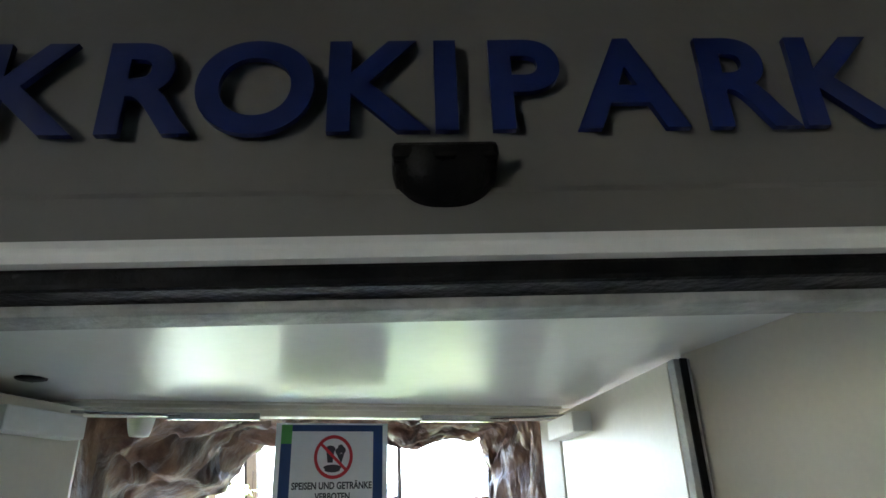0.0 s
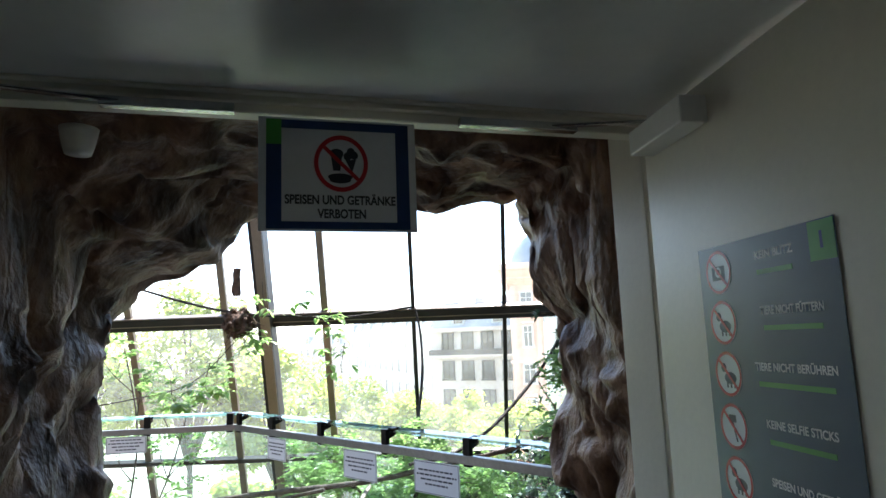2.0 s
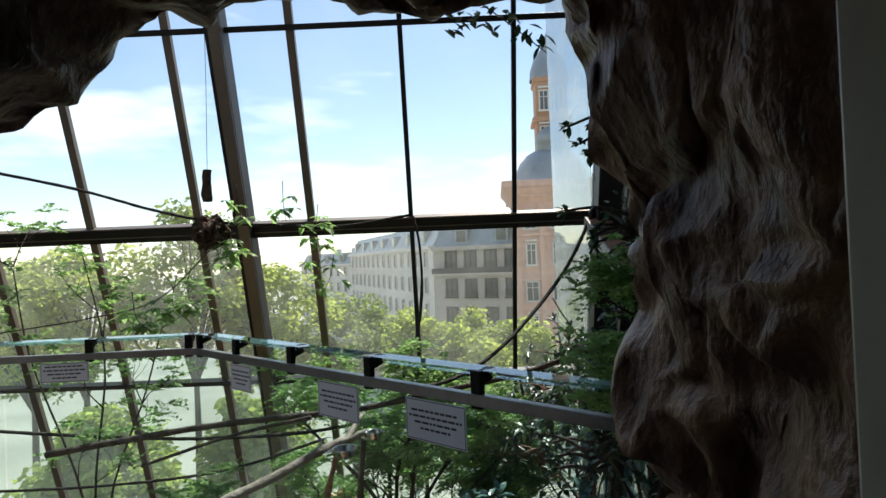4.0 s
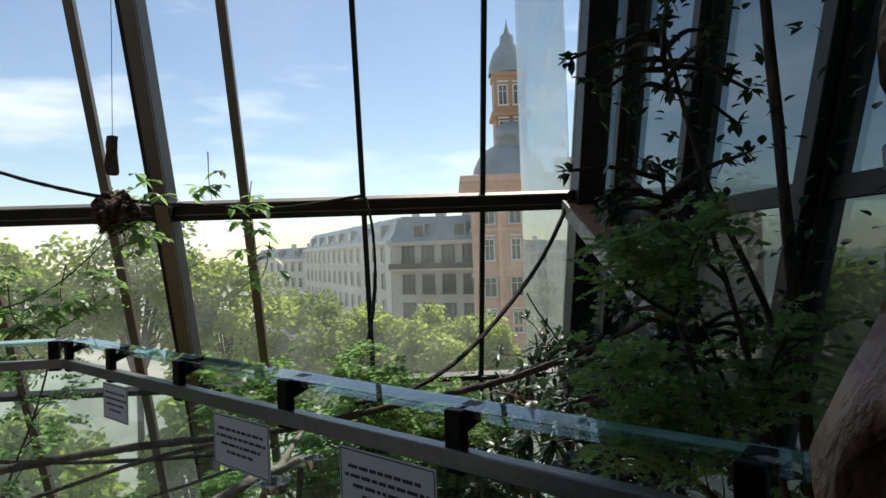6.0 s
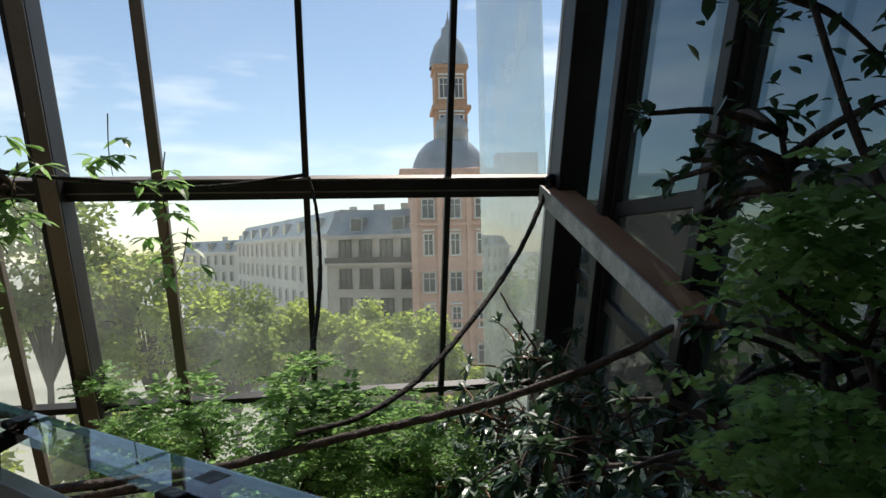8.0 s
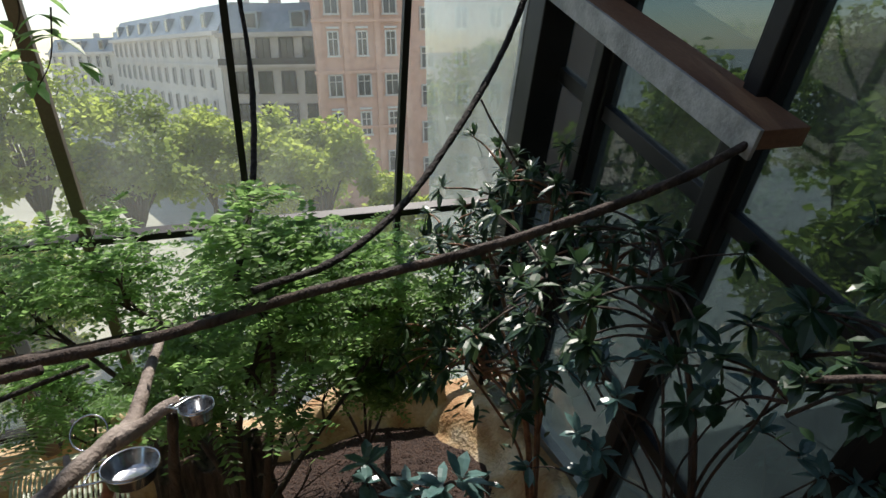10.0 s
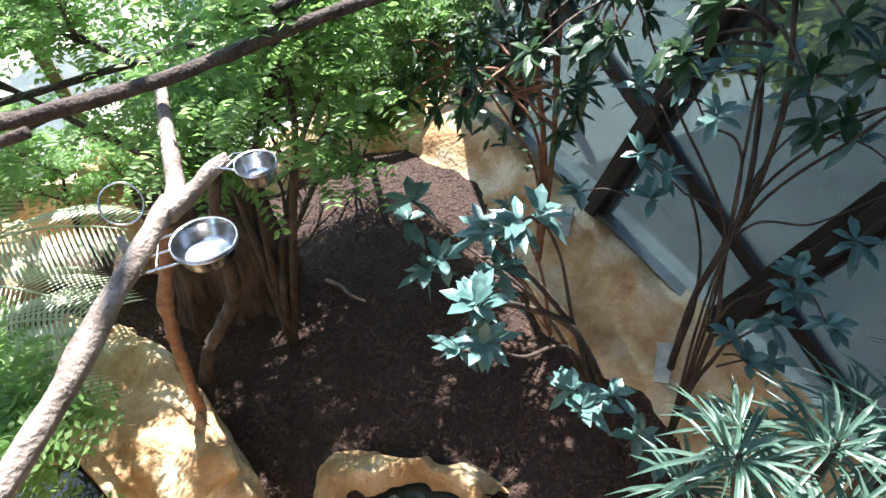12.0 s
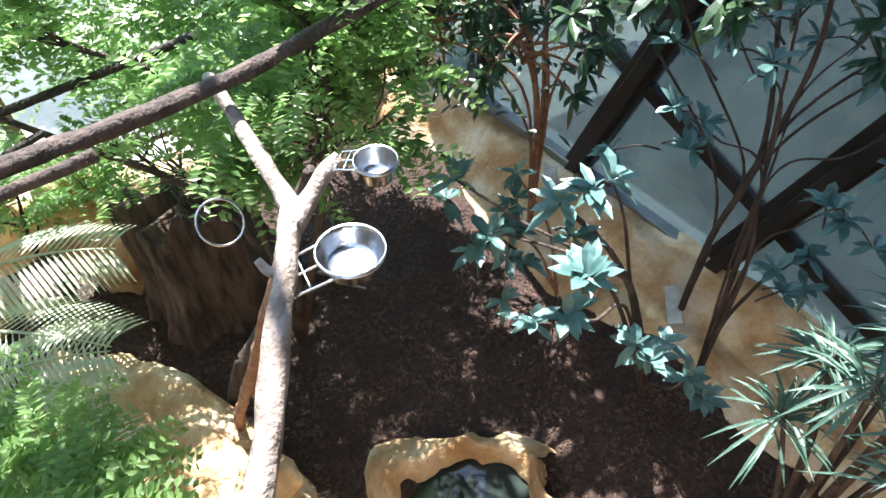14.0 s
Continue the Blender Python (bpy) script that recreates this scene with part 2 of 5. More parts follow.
def bar(name, a, b, w, h, mat, up=(0, 0, 1), parent=None, bevel=0.004):
    """A bar of section w x h from a to b, h along up."""
    a, b = Vector(a), Vector(b)
    d = (b - a).normalized()
    s = d.cross(Vector(up)).normalized()
    u = s.cross(d).normalized()
    v = [p + s * (i * w / 2) + u * (j * h / 2) for p in (a, b) for i, j in ((-1, -1), (1, -1), (1, 1), (-1, 1))]
    return mesh_ob(name, v, BOXF, mat, parent=parent, bevel=bevel)


def spline(pts, n):
    """n points on a smooth line through pts."""
    P = [Vector(p) for p in pts]
    P = [P[0] * 2 - P[1]] + P + [P[-1] * 2 - P[-2]]
    out = []
    for i in range(n):
        u = i / (n - 1) * (len(P) - 3) * 0.99999
        k, f = int(u), u - int(u)
        a, b, c, d = P[k:k + 4]
        out.append(0.5 * (2 * b + (c - a) * f + (2 * a - 5 * b + 4 * c - d) * f * f + (3 * b - a - 3 * c + d) * f ** 3))
    return out


def tube_data(pts, r0, r1, n=24, sides=8, knot=0.15, twist=0.0):
    line = spline(pts, n)
    v, f = [], []
    for i, p in enumerate(line):
        d = (line[min(i + 1, n - 1)] - line[max(i - 1, 0)]).normalized()
        s = d.cross(Vector((0.3, 0.2, 1)) if abs(d.z) < 0.9 else Vector((1, 0, 0))).normalized()
        u = s.cross(d)
        r = r0 + (r1 - r0) * i / (n - 1)
        for k in range(sides):
            a = math.tau * k / sides + twist * i
            w = r * (1 + knot * noise.noise(p * 9 + Vector((k * 1.7, 0, 0))) + (0.16 * math.cos(2 * a) if twist else 0))
            v.append(p + (s * math.cos(a) + u * math.sin(a)) * w)
    for i in range(n - 1):
        for k in range(sides):
            j = (k + 1) % sides
            f.append((i * sides + k, i * sides + j, (i + 1) * sides + j, (i + 1) * sides + k))
    f += [tuple(range(sides))[::-1], tuple(range((n - 1) * sides, n * sides))]
    return v, f


def joined(parts):
    V, F = [], []
    for v, f in parts:
        o = len(V)
        V += list(v)
        F += [tuple(i + o for i in q) for q in f]
    return V, F


def tube(name, pts, r0, r1, mat, parent=None, n=24, sides=8, knot=0.15, twist=0.0):
    return mesh_ob(name, *tube_data(pts, r0, r1, n, sides, knot, twist), mat, True, parent)


def leaf_data(base, way, length, width, droop=0.3, fold=0.25, side=None):
    """A pointed leaf of six faces with a midrib fold and a droop."""
    w = Vector(way).normalized()
    s = w.cross(side if side is not None else Vector((0, 0, 1)))
    if s.length < 0.1:
        s = Vector((1, 0, 0))
    s.normalize()
    u = s.cross(w)
    v = []
    for t, k in ((0.0, 0.12), (0.35, 0.85), (0.68, 0.9), (1.0, 0.03)):
        c = Vector(base) + w * (length * t) - Vector((0, 0, 1)) * (droop * length * t * t)
        v += [c - s * (width / 2 * k) + u * (fold * width / 2 * k), c, c + s * (width / 2 * k) + u * (fold * width / 2 * k)]
    f = []
    for i in range(3):
        a = i * 3
        f += [(a, a + 1, a + 4, a + 3), (a + 1, a + 2, a + 5, a + 4)]
    return v, f


def quick_leaf(base, way, length, width, rng):
    """A leaflet of two faces."""
    w = Vector(way).normalized()
    s = w.cross(Vector((rng.uniform(-1, 1), rng.uniform(-1, 1), rng.uniform(0.2, 1)))).normalized() * (width / 2)
    b = Vector(base)
    mid = b + w * (length * 0.5)
    tip = b + w * length - Vector((0, 0, length * 0.15))
    return [b, mid - s, tip, mid + s], [(0, 1, 2, 3)]


def rand_dir(rng, zmin=-1.0, zmax=1.0):
    z, a = rng.uniform(zmin, zmax), rng.uniform(0, math.tau)
    q = math.sqrt(max(0, 1 - z * z))
    return Vector((q * math.cos(a), q * math.sin(a), z))


def plant(name, label, category, base):
    e = new(name)
    e.location = base
    e.empty_display_size = 0.1
    tagged(e, label, category)
    return e


def part(e, name, data, mat, kind="", smooth=False, label=""):
    """A part of e, given in world places."""
    v, f = data
    ob = mesh_ob(name, [Vector(p) - e.location for p in v], f, mat, smooth, e)
    return tagged(ob, label, kind=kind)


def rosette(at, way, rng, n=9, length=0.13, width=0.045, droop=0.25):
    way = Vector(way).normalized()
    out = []
    for i in range(n):
        d = (rand_dir(rng) * 1.2 + way * rng.uniform(0.2, 0.9))
        out.append(leaf_data(Vector(at) + rand_dir(rng) * 0.012, d, length * rng.uniform(0.7, 1.15), width * rng.uniform(0.8, 1.2), droop, 0.2))
    return out


def feather(at, way, rng, length=0.3, pairs=9, leaflet=0.06, width=0.02, droop=0.35):
    """A pinnate leaf: pairs of leaflets along a drooping rib."""
    w = Vector(way).normalized()
    s = w.cross(Vector((0, 0, 1)))
    s = s.normalized() if s.length > 0.05 else Vector((1, 0, 0))
    out = []
    for i in range(pairs):
        t = (i + 0.6) / pairs
        c = Vector(at) + w * (length * t) - Vector((0, 0, droop * length * t * t))
        for g in (-1, 1):
            out.append(quick_leaf(c, s * g + w * 0.45 + rand_dir(rng) * 0.15, leaflet * (1.15 - 0.5 * t), width, rng))
    return out


def shell(name, rings, mat, label="", thick=0.0, rough=0.05, freq=2.2, smooth=True, parent=None, closed=False, ridges=0.0):
    """A rock skin over rings of equal length, moved about by noise."""
    n, k = len(rings), len(rings[0])
    v = []
    for r in rings:
        for p in r:
            p = Vector(p)
            d = noise.noise_vector(p * freq) * rough + noise.noise_vector(p * freq * 3.1) * rough * 0.45
            if ridges:
                q = Vector((p.x * 5.5, p.y * 5.5, p.z * 2.2)) + noise.noise_vector(p * 2) * 0.8
                d += noise.noise_vector(p * 1.1 + Vector((5, 5, 5))).normalized() * ridges * (0.5 - 2 * abs(noise.noise(q))) + noise.noise_vector(p * 15) * ridges * 0.45
                d += Vector((noise.noise(q + Vector((9, 0, 0))), 0.3, noise.noise(q))).normalized() * ridges * 0.7 * (0.35 - abs(noise.noise(Vector((p.x * 13, p.y * 13, p.z * 5)))))
            v.append(p + d)
    f = [(i * k + j, i * k + (j + 1) % k, (i + 1) * k + (j + 1) % k, (i + 1) * k + j) for i in range(n - 1) for j in range(k if closed else k - 1)]
    ob = mesh_ob(name, v, f, mat, smooth, parent)
    return ob


def boulder(name, centre, size, mat, label, category="rock", seed=0, rough=0.22, turn=0.0, cuts=4, block=0.86):
    """A rounded, faceted block of moulded rock."""
    bm = bmesh.new()
    bmesh.ops.create_icosphere(bm, subdivisions=cuts, radius=1)
    off = Vector((seed * 3.7, seed * 1.9, seed))
    R = Matrix.Rotation(turn, 3, "Z")
    for q in bm.verts:
        d = q.co.normalized()
        c = Vector([math.copysign(abs(a) ** block, a) for a in d])
        k = 1 + rough * noise.noise(d * 1.3 + off) + rough * 0.55 * noise.noise(d * 3.1 + off) + rough * 0.25 * noise.noise(d * 7 + off) - rough * 0.35 * abs(noise.noise(d * 2.2 + off * 2))
        q.co = R @ Vector((c.x * k * size[0], c.y * k * size[1], c.z * k * size[2]))
    me = bpy.data.meshes.new(name)
    bm.to_mesh(me)
    bm.free()
    me.materials.append(M[mat])
    me.polygons.foreach_set("use_smooth", [True] * len(me.polygons))
    ob = new(name, me)
    ob.location = centre
    return tagged(ob, label, category)


def text(name, body, size, mat, m, parent=None, depth=0.0, heavy=0.0, width=None):
    """Lettering in the built-in font, centred, in the plane of m; made into a mesh."""
    cu = bpy.data.curves.new(name, "FONT")
    cu.body, cu.size, cu.extrude, cu.offset = body, size, depth, heavy
    cu.align_x, cu.align_y = "CENTER", "CENTER"
    tmp = bpy.data.objects.new(name, cu)
    scene.collection.objects.link(tmp)
    dg = bpy.context.evaluated_depsgraph_get()
    me = bpy.data.meshes.new_from_object(tmp.evaluated_get(dg))
    bpy.data.objects.remove(tmp)
    if width:
        xs = [q.co.x for q in me.vertices]
        k = width / (max(xs) - min(xs))
        for q in me.vertices:
            q.co.x *= k
    me.transform(m)
    me.materials.clear()
    me.materials.append(M[mat])
    ob = new(name, me)
    if parent:
        ob.parent = parent
    return ob


# ---- the glazed front ----
RAKE = 0.36                      # how far the front leans in per metre of height
def fy(z):
    return 8.74 - RAKE * (z - 1.97)


def on_front(x, z, inward=0.0):
    return Vector((x, fy(z) - inward, z))


ZB, ZT = -2.6, 5.6
fnorm = Vector((0, -1, -RAKE)).normalized()
COLS = (-6.6, -5.4, -4.2, -2.96, -2.42, -1.68, -0.55, 0.62, 1.5)
BEAMS = (-1.75, 0.1, 1.92, 3.95)
front = new("window_front")
struct(front, "raked glass front in dark steel and bronze frames")
for x in COLS[:-1]:
    if x == -2.42:
        bar("rafter", on_front(x, ZB, 0.1), on_front(x, ZT, 0.1), 0.17, 0.24, "steel", up=fnorm, parent=front)
        bar("rafter_flange", on_front(x + 0.02, ZB, 0.235), on_front(x + 0.02, ZT, 0.235), 0.12, 0.03, "alu", up=fnorm, parent=front)
    else:
        thin = x > -0.8
        bar("mullion", on_front(x, ZB, 0.03), on_front(x, ZT, 0.03), 0.05 if thin else 0.085, 0.07, "steel" if thin else "alu", up=fnorm, parent=front)
for z in BEAMS:
    h = 0.15 if z == 1.92 else 0.06
    bar("transom", on_front(COLS[0], z, 0.05), on_front(COLS[-1], z, 0.05), 0.1, h, "steel", up=(0, RAKE, -1), parent=front)
    if z == 1.92:
        bar("transom_cap", on_front(COLS[0], z + 0.085, 0.05), on_front(COLS[-1], z + 0.085, 0.05), 0.12, 0.015, "alu", up=(0, RAKE, -1), parent=front)
        bar("transom_lip", on_front(COLS[0], z - 0.03, 0.11), on_front(COLS[-1], z - 0.03, 0.11), 0.012, 0.012, "alu", up=(0, RAKE, -1), parent=front)
edges = (ZB,) + BEAMS + (ZT,)
for a, b in zip(COLS, COLS[1:]):
    for c, d in zip(edges, edges[1:]):
        p = [on_front(a, c), on_front(b, c), on_front(b, d), on_front(a, d)]
        g = mesh_ob("pane", p + [q - fnorm * 0.012 for q in p], BOXF, "glass" if c >= 1.9 else "dusty", parent=front)
        g.visible_shadow = False

# ---- the side wall of glass: its grid leans as the front does ----
WX = 1.74
side = new("window_side")
struct(side, "dusty glazed side wall in heavy dark steel frames")
rk = Vector((0, -RAKE, 1)).normalized()
pr = Vector((0, 1, RAKE)).normalized()
def on_side(y, z, x=WX):
    """y: where the slanting line stands at z = 1; z: height."""
    return Vector((x, y - RAKE * (z - 1), z))


bar("corner_post", on_side(fy(1) - 0.16, -2.4, 1.63), on_side(fy(1) - 0.16, 5.4, 1.63), 0.26, 0.3, "steel", up=pr, parent=side, bevel=0.01)
bar("corner_edge", on_side(fy(1) - 0.02, -2.4, 1.505), on_side(fy(1) - 0.02, 5.4, 1.505), 0.02, 0.06, "galv", up=pr, parent=side)
POSTS = (8.17, 6.84, 5.54, 4.24, 3.0)
for y in POSTS:
    bar("post", on_side(y, -2.1), on_side(y, 5.4), 0.12, 0.2 if y > 5 else 0.15, "steel", up=pr, parent=side, bevel=0.008)
    bar("post_fin", on_side(y - 0.02, -2.1, WX - 0.09), on_side(y - 0.02, 5.4, WX - 0.09), 0.06, 0.1, "steel", up=pr, parent=side, bevel=0.008)
for y0, z0, y1, z1 in ((4.4, -2.07, 9.5, -0.29), (3.6, -0.62, 8.9, 1.24)):
    bar("brace", (WX, y0, z0), (WX, y1, z1), 0.07, 0.1, "steel", up=rk, parent=side)
bar("side_transom", (WX, 2.3, 1.66), (WX, fy(1.66) - 0.2, 1.66), 0.07, 0.1, "steel", parent=side)
bar("sill", (WX - 0.03, 2.3, -1.93), (WX - 0.03, 10.1, -1.93), 0.1, 0.09, "rail", parent=side)
for a, b in zip((9.0,) + POSTS, POSTS):
    for c, d in ((-1.95, -0.3), (-0.3, 1.66), (1.66, 5.4)):
        p = [on_side(b, c), on_side(a, c), on_side(a, d), on_side(b, d)]
        g = mesh_ob("side_pane", p + [q + Vector((0.012, 0, 0)) for q in p], BOXF, "murk", parent=side)
# the brown beam that falls from the corner along the side wall
brace = new("raking_beam")
tagged(brace, "rusty brown beam with weathered grey side boards", "beam")
b0, b1 = Vector((1.53, 8.62, 1.88)), Vector((1.56, 6.48, 1.0))
bar("beam_core", b0, b1, 0.24, 0.09, "timber", parent=brace)
bar("beam_board", b0 + Vector((-0.135, 0, -0.02)), b1 + Vector((-0.135, 0, -0.02)), 0.022, 0.14, "galv", parent=brace)

# outer glass return beyond the corner, and hanging wires
ret = new("window_return")
struct(ret, "outer glass return of the facade, paled to imitate reflected sky")
g = box("return_pane", (1.56, 9.0, -4), (1.58, 11.7, 9), "screen", parent=ret)
g.visible_shadow = False

# ---- shell of the hall ----
struct(box("ceiling", (-1.2, 2.2, 5.5), (1.95, 7.75, 5.7), "wall"), "dark ceiling slab")
# this roof is out of view; glazed panes are added to let sky light in
light_roof = new("window_roof_added")
struct(light_roof, "unseen glazed roof added over the enclosure for sky light")
for k in range(4):
    x0 = -6.6 + 1.35 * k
    g = box("roof_pane", (x0, 2.3, 5.52), (x0 + 1.35, 7.6, 5.535), "glass", parent=light_roof)
    g.visible_shadow = False
    box("roof_bar", (x0 - 0.04, 2.3, 5.4), (x0 + 0.04, 7.5, 5.52), "steel", parent=light_roof)
struct(box("wall_west", (-6.9, 2.2, -2.6), (-6.65, 10.4, 5.5), "wall"), "dark plaster wall")
struct(box("wall_east_low", (1.7, 2.2, -2.6), (1.95, 10.2, -1.97), "concrete"), "low concrete plinth")
struct(box("wall_front_low", (-6.65, 10.15, -3.2), (1.95, 10.4, -2.25), "concrete"), "low concrete plinth")

# door wall and lobby; the wall stands at an angle to the front
DT = math.atan(0.28)
DM = Matrix.Translation((-0.33, 2.06, 0)) @ Matrix.Rotation(DT, 4, "Z")
LW, RW, DH = -0.76, 0.76, 2.088
struct(box("wall_door_left", (-6.8, 0.0, 0), (LW - 0.06, 0.12, 5.5), "wall", DM))
struct(box("wall_door_right", (RW + 0.06, 0.0, -0.2), (2.1, 0.12, 5.5), "wall", DM))
struct(box("wall_door_top", (LW - 0.06, 0.0, DH + 0.1), (RW + 0.06, 0.12, 5.5), "wall", DM))
fr = new("door_frame")
struct(fr, "cream steel door frame")
for x0, x1 in ((LW - 0.055, LW), (RW, RW + 0.055)):
    box("jamb", (x0, -0.03, 0), (x1, 0.13, DH + 0.05), "beige", DM, fr, 0.006)
box("lintel", (LW, -0.03, DH + 0.004), (RW, 0.02, DH + 0.05), "beige", DM, fr, 0.004)
for k in range(3):
    box("lintel_step", (LW, -0.05 - 0.02 * k, DH + 0.024 + 0.012 * k), (RW, -0.03 - 0.02 * k, DH + 0.05 + 0.012 * k), "beige", DM, fr, 0.003)
struct(box("floor_lobby", (-2.6, -3.2, -0.2), (2.6, 2.6, 0), "floor"), "dark lobby floor")
CZ = 2.13
struct(mesh_ob("ceiling_lobby", [(x, y, z) for z in (CZ, CZ + 0.1) for x, y in ((-1.5, 0.62), (1.4, 0.62), (1.4, 2.54), (-1.5, 1.73))], BOXF, "ceil"), "satin white ceiling panel with scuffs")

spot = boulder("ceiling_socket", (-0.98, 1.5, CZ), (0.035, 0.035, 0.008), "rubber", "dark round socket in the lobby ceiling", "socket", seed=4, rough=0.1, cuts=2)


def leaf_door(name, hinge, free, label):
    """A door leaf from hinge to free edge, both on plan."""
    e = new(name)
    tagged(e, label, "door")
    e["kind"] = "structure"
    a, b = Vector((*hinge, 0)), Vector((*free, 0))
    L, d = (b - a).length, (b - a).normalized()
    m = Matrix.Translation(a) @ Matrix.Rotation(math.atan2(d.y, d.x), 4, "Z")
    box("leaf", (0, -0.022, 0.01), (L, 0.022, DH + 0.02), "beige", m, e, 0.003)
    box("edge_strip", (L, -0.02, 0.01), (L + 0.03, 0.02, DH + 0.02), "galv", m, e, 0.002)
    box("seal", (L + 0.03, -0.006, 0.01), (L + 0.036, 0.01, DH + 0.02), "rubber", m, e)
    return e, m, L


def dp(u, v):
    q = DM @ Vector((u, v, 0))
    return q.x, q.y


dr, mr_, Lr = leaf_door("door_right", dp(RW + 0.02, -0.05), (0.545, 1.43), "open cream door leaf with a rules poster")
dl, ml_, Ll = leaf_door("door_left", dp(LW + 0.02, -0.04), (-1.22, 1.12), "open cream door leaf with a closer")
for e, m, s in ((dr, mr_, -1), (dl, ml_, 1)):
    y0, y1 = sorted((s * 0.023, s * 0.085))
    box("closer", (0.05, y0, DH - 0.075), (0.3, y1, DH - 0.015), "white", m, e, 0.004)
arm = new("door_closer_rail")
struct(arm, "grey slide rails of the door closers")
for x0, x1 in ((LW + 0.26, LW + 0.52), (RW - 0.5, RW - 0.2)):
    box("slide_rail", (x0, -0.075, DH - 0.012), (x1, -0.05, DH + 0.008), "inox", DM, arm, 0.002)
bar("closer_arm", DM @ Vector((LW + 0.02, -0.12, DH)), DM @ Vector((LW + 0.3, -0.065, DH)), 0.02, 0.008, "inox", parent=arm)
bar("closer_arm", DM @ Vector((RW - 0.02, -0.14, DH)), DM @ Vector((RW - 0.27, -0.065, DH)), 0.02, 0.008, "inox", parent=arm)

# lobby side walls beside the open leaves, hall behind the camera
struct(box("wall_lobby_right", (0, 0, 0), (1.9, 0.1, CZ + 0.6), "beige", Matrix.Translation((0.572, 1.46, 0)) @ Matrix.Rotation(radians(-72), 4, "Z")), "cream lobby wall")
struct(box("wall_lobby_niche", (0.62, 1.46, 0), (2.1, 1.56, 2.9), "beige"))
struct(box("wall_lobby_left", (-1.42, 0.55, 0), (-1.32, 2.0, 2.9), "beige"), "cream lobby wall")
for n_, lo, hi in (("wall_hall_back", (-2.6, -3.3, 0), (2.6, -3.2, 3)), ("wall_hall_left_low", (-2.6, -3.2, 0), (-2.5, 1.8, 0.9)), ("wall_hall_left_top", (-2.6, -3.2, 2.4), (-2.5, 1.8, 3)), ("wall_hall_left_pier", (-2.6, -2.2, 0.9), (-2.5, 1.8, 2.4)), ("wall_hall_right", (2.5, -3.2, 0), (2.6, 2.0, 3)),
                   ("wall_hall_front_left", (-2.5, 0.56, 0), (-1.42, 0.62, 3)), ("wall_hall_front_right", (1.25, 0.56, 0), (2.5, 0.62, 3)), ("ceiling_hall", (-2.6, -3.3, 3), (2.6, 2.6, 3.1))):
    struct(box(n_, lo, hi, "grey"))
# unseen window, added so that some daylight reaches the lobby from behind
hw = new("window_hall_added")
struct(hw, "added unseen window of the hall behind the entry")
g = box("hall_pane", (-2.56, -3.2, 0.9), (-2.545, -2.2, 2.4), "glass", parent=hw)
g.visible_shadow = False
# fill lamp added in that opening, in place of sky light
hl = new("hall_fill_light", bpy.data.lights.new("hall_fill_light", "AREA"))
hl.data.shape, hl.data.size, hl.data.size_y, hl.data.energy = "RECTANGLE", 0.95, 1.4, 0.08
hl.data.color = (0.9, 0.95, 1.0)
hl.matrix_world = look((-2.53, -2.7, 1.65), (0, -1.6, 1.5))
# the housing above the entry, with the name in raised letters
hs = new("entry_header")
struct(hs, "grey sliding-door housing with a black rubber lip")
HM = Matrix.Translation((0, 0.6, 0)) @ Matrix.Rotation(radians(1.2), 4, "Z")
box("housing", (-1.42, 0.0, 2.05), (1.3, 0.06, 3), "grey", HM, hs)
box("housing_skirt", (-1.42, -0.012, 2.055), (1.3, 0.02, 2.125), "grey", HM, hs, 0.011)
# white strip: the bright sheen on the housing's rounded lower edge, as colour
box("housing_roll", (-1.42, -0.03, 2.032), (1.3, 0.02, 2.064), "white", HM, hs, 0.014)
box("rubber_lip", (-1.42, -0.026, 2.008), (1.3, 0.03, 2.032), "rubber", HM, hs, 0.006)
box("track", (-1.42, 0.02, 1.996), (1.3, 0.07, 2.02), "galv", HM, hs, 0.004)
LM = HM @ Matrix.Translation((0.0, -0.014, 2.245)) @ Matrix.Rotation(radians(90), 4, "X")
sign = new("raised_lettering")
tagged(sign, "raised blue plastic letters on the grey housing", "sign")
for ch, x in zip("KROKIPARK", (-0.46, -0.326, -0.2, -0.07, 0.016, 0.103, 0.226, 0.356, 0.47)):
    text("letter", ch, 0.17, "blue", LM @ Matrix.Translation((x, 0, 0)) @ Matrix.Scale(1.0, 4, (1, 0, 0)), sign, 0.004, 0.0045)
sensor = new("door_sensor")
tagged(sensor, "black rounded motion detector under the lettering", "sensor")
v = []
for i in range(9):
    for k in range(25):
        a, b = math.pi * k / 24, math.pi / 2 * i / 8
        c, s = math.cos(a), math.sin(a)
        v.append(HM @ Vector((0.012 + 0.058 * math.copysign(abs(c) ** 0.75, c) * (0.25 + 0.75 * math.cos(b) ** 0.7), -0.045 * math.sin(b) - 0.002, 2.152 - 0.056 * s * (0.35 + 0.65 * math.cos(b)))))
mesh_ob("sensor_cover", v, [(i * 25 + k, i * 25 + k + 1, (i + 1) * 25 + k + 1, (i + 1) * 25 + k) for i in range(8) for k in range(24)], "rubber", True, sensor)
box("sensor_top", (-0.044, -0.044, 2.14), (0.068, -0.001, 2.16), "rubber", HM, sensor, 0.006)

# prohibition sign on the lintel
pg = new("prohibition_sign")
tagged(pg, "laminated blue and white sign banning food and drink", "sign")
SM = DM @ Matrix.Translation((-0.022, -0.085, 1.944)) @ Matrix.Rotation(radians(90), 4, "X") @ Matrix.Scale(0.92, 4, (1, 0, 0))
box("sheet", (-0.183, -0.125, -0.002), (0.183, 0.122, 0.0), "paper", SM, pg)
box("border", (-0.166, -0.12, 0.0), (0.166, 0.117, 0.001), "navy", SM, pg)
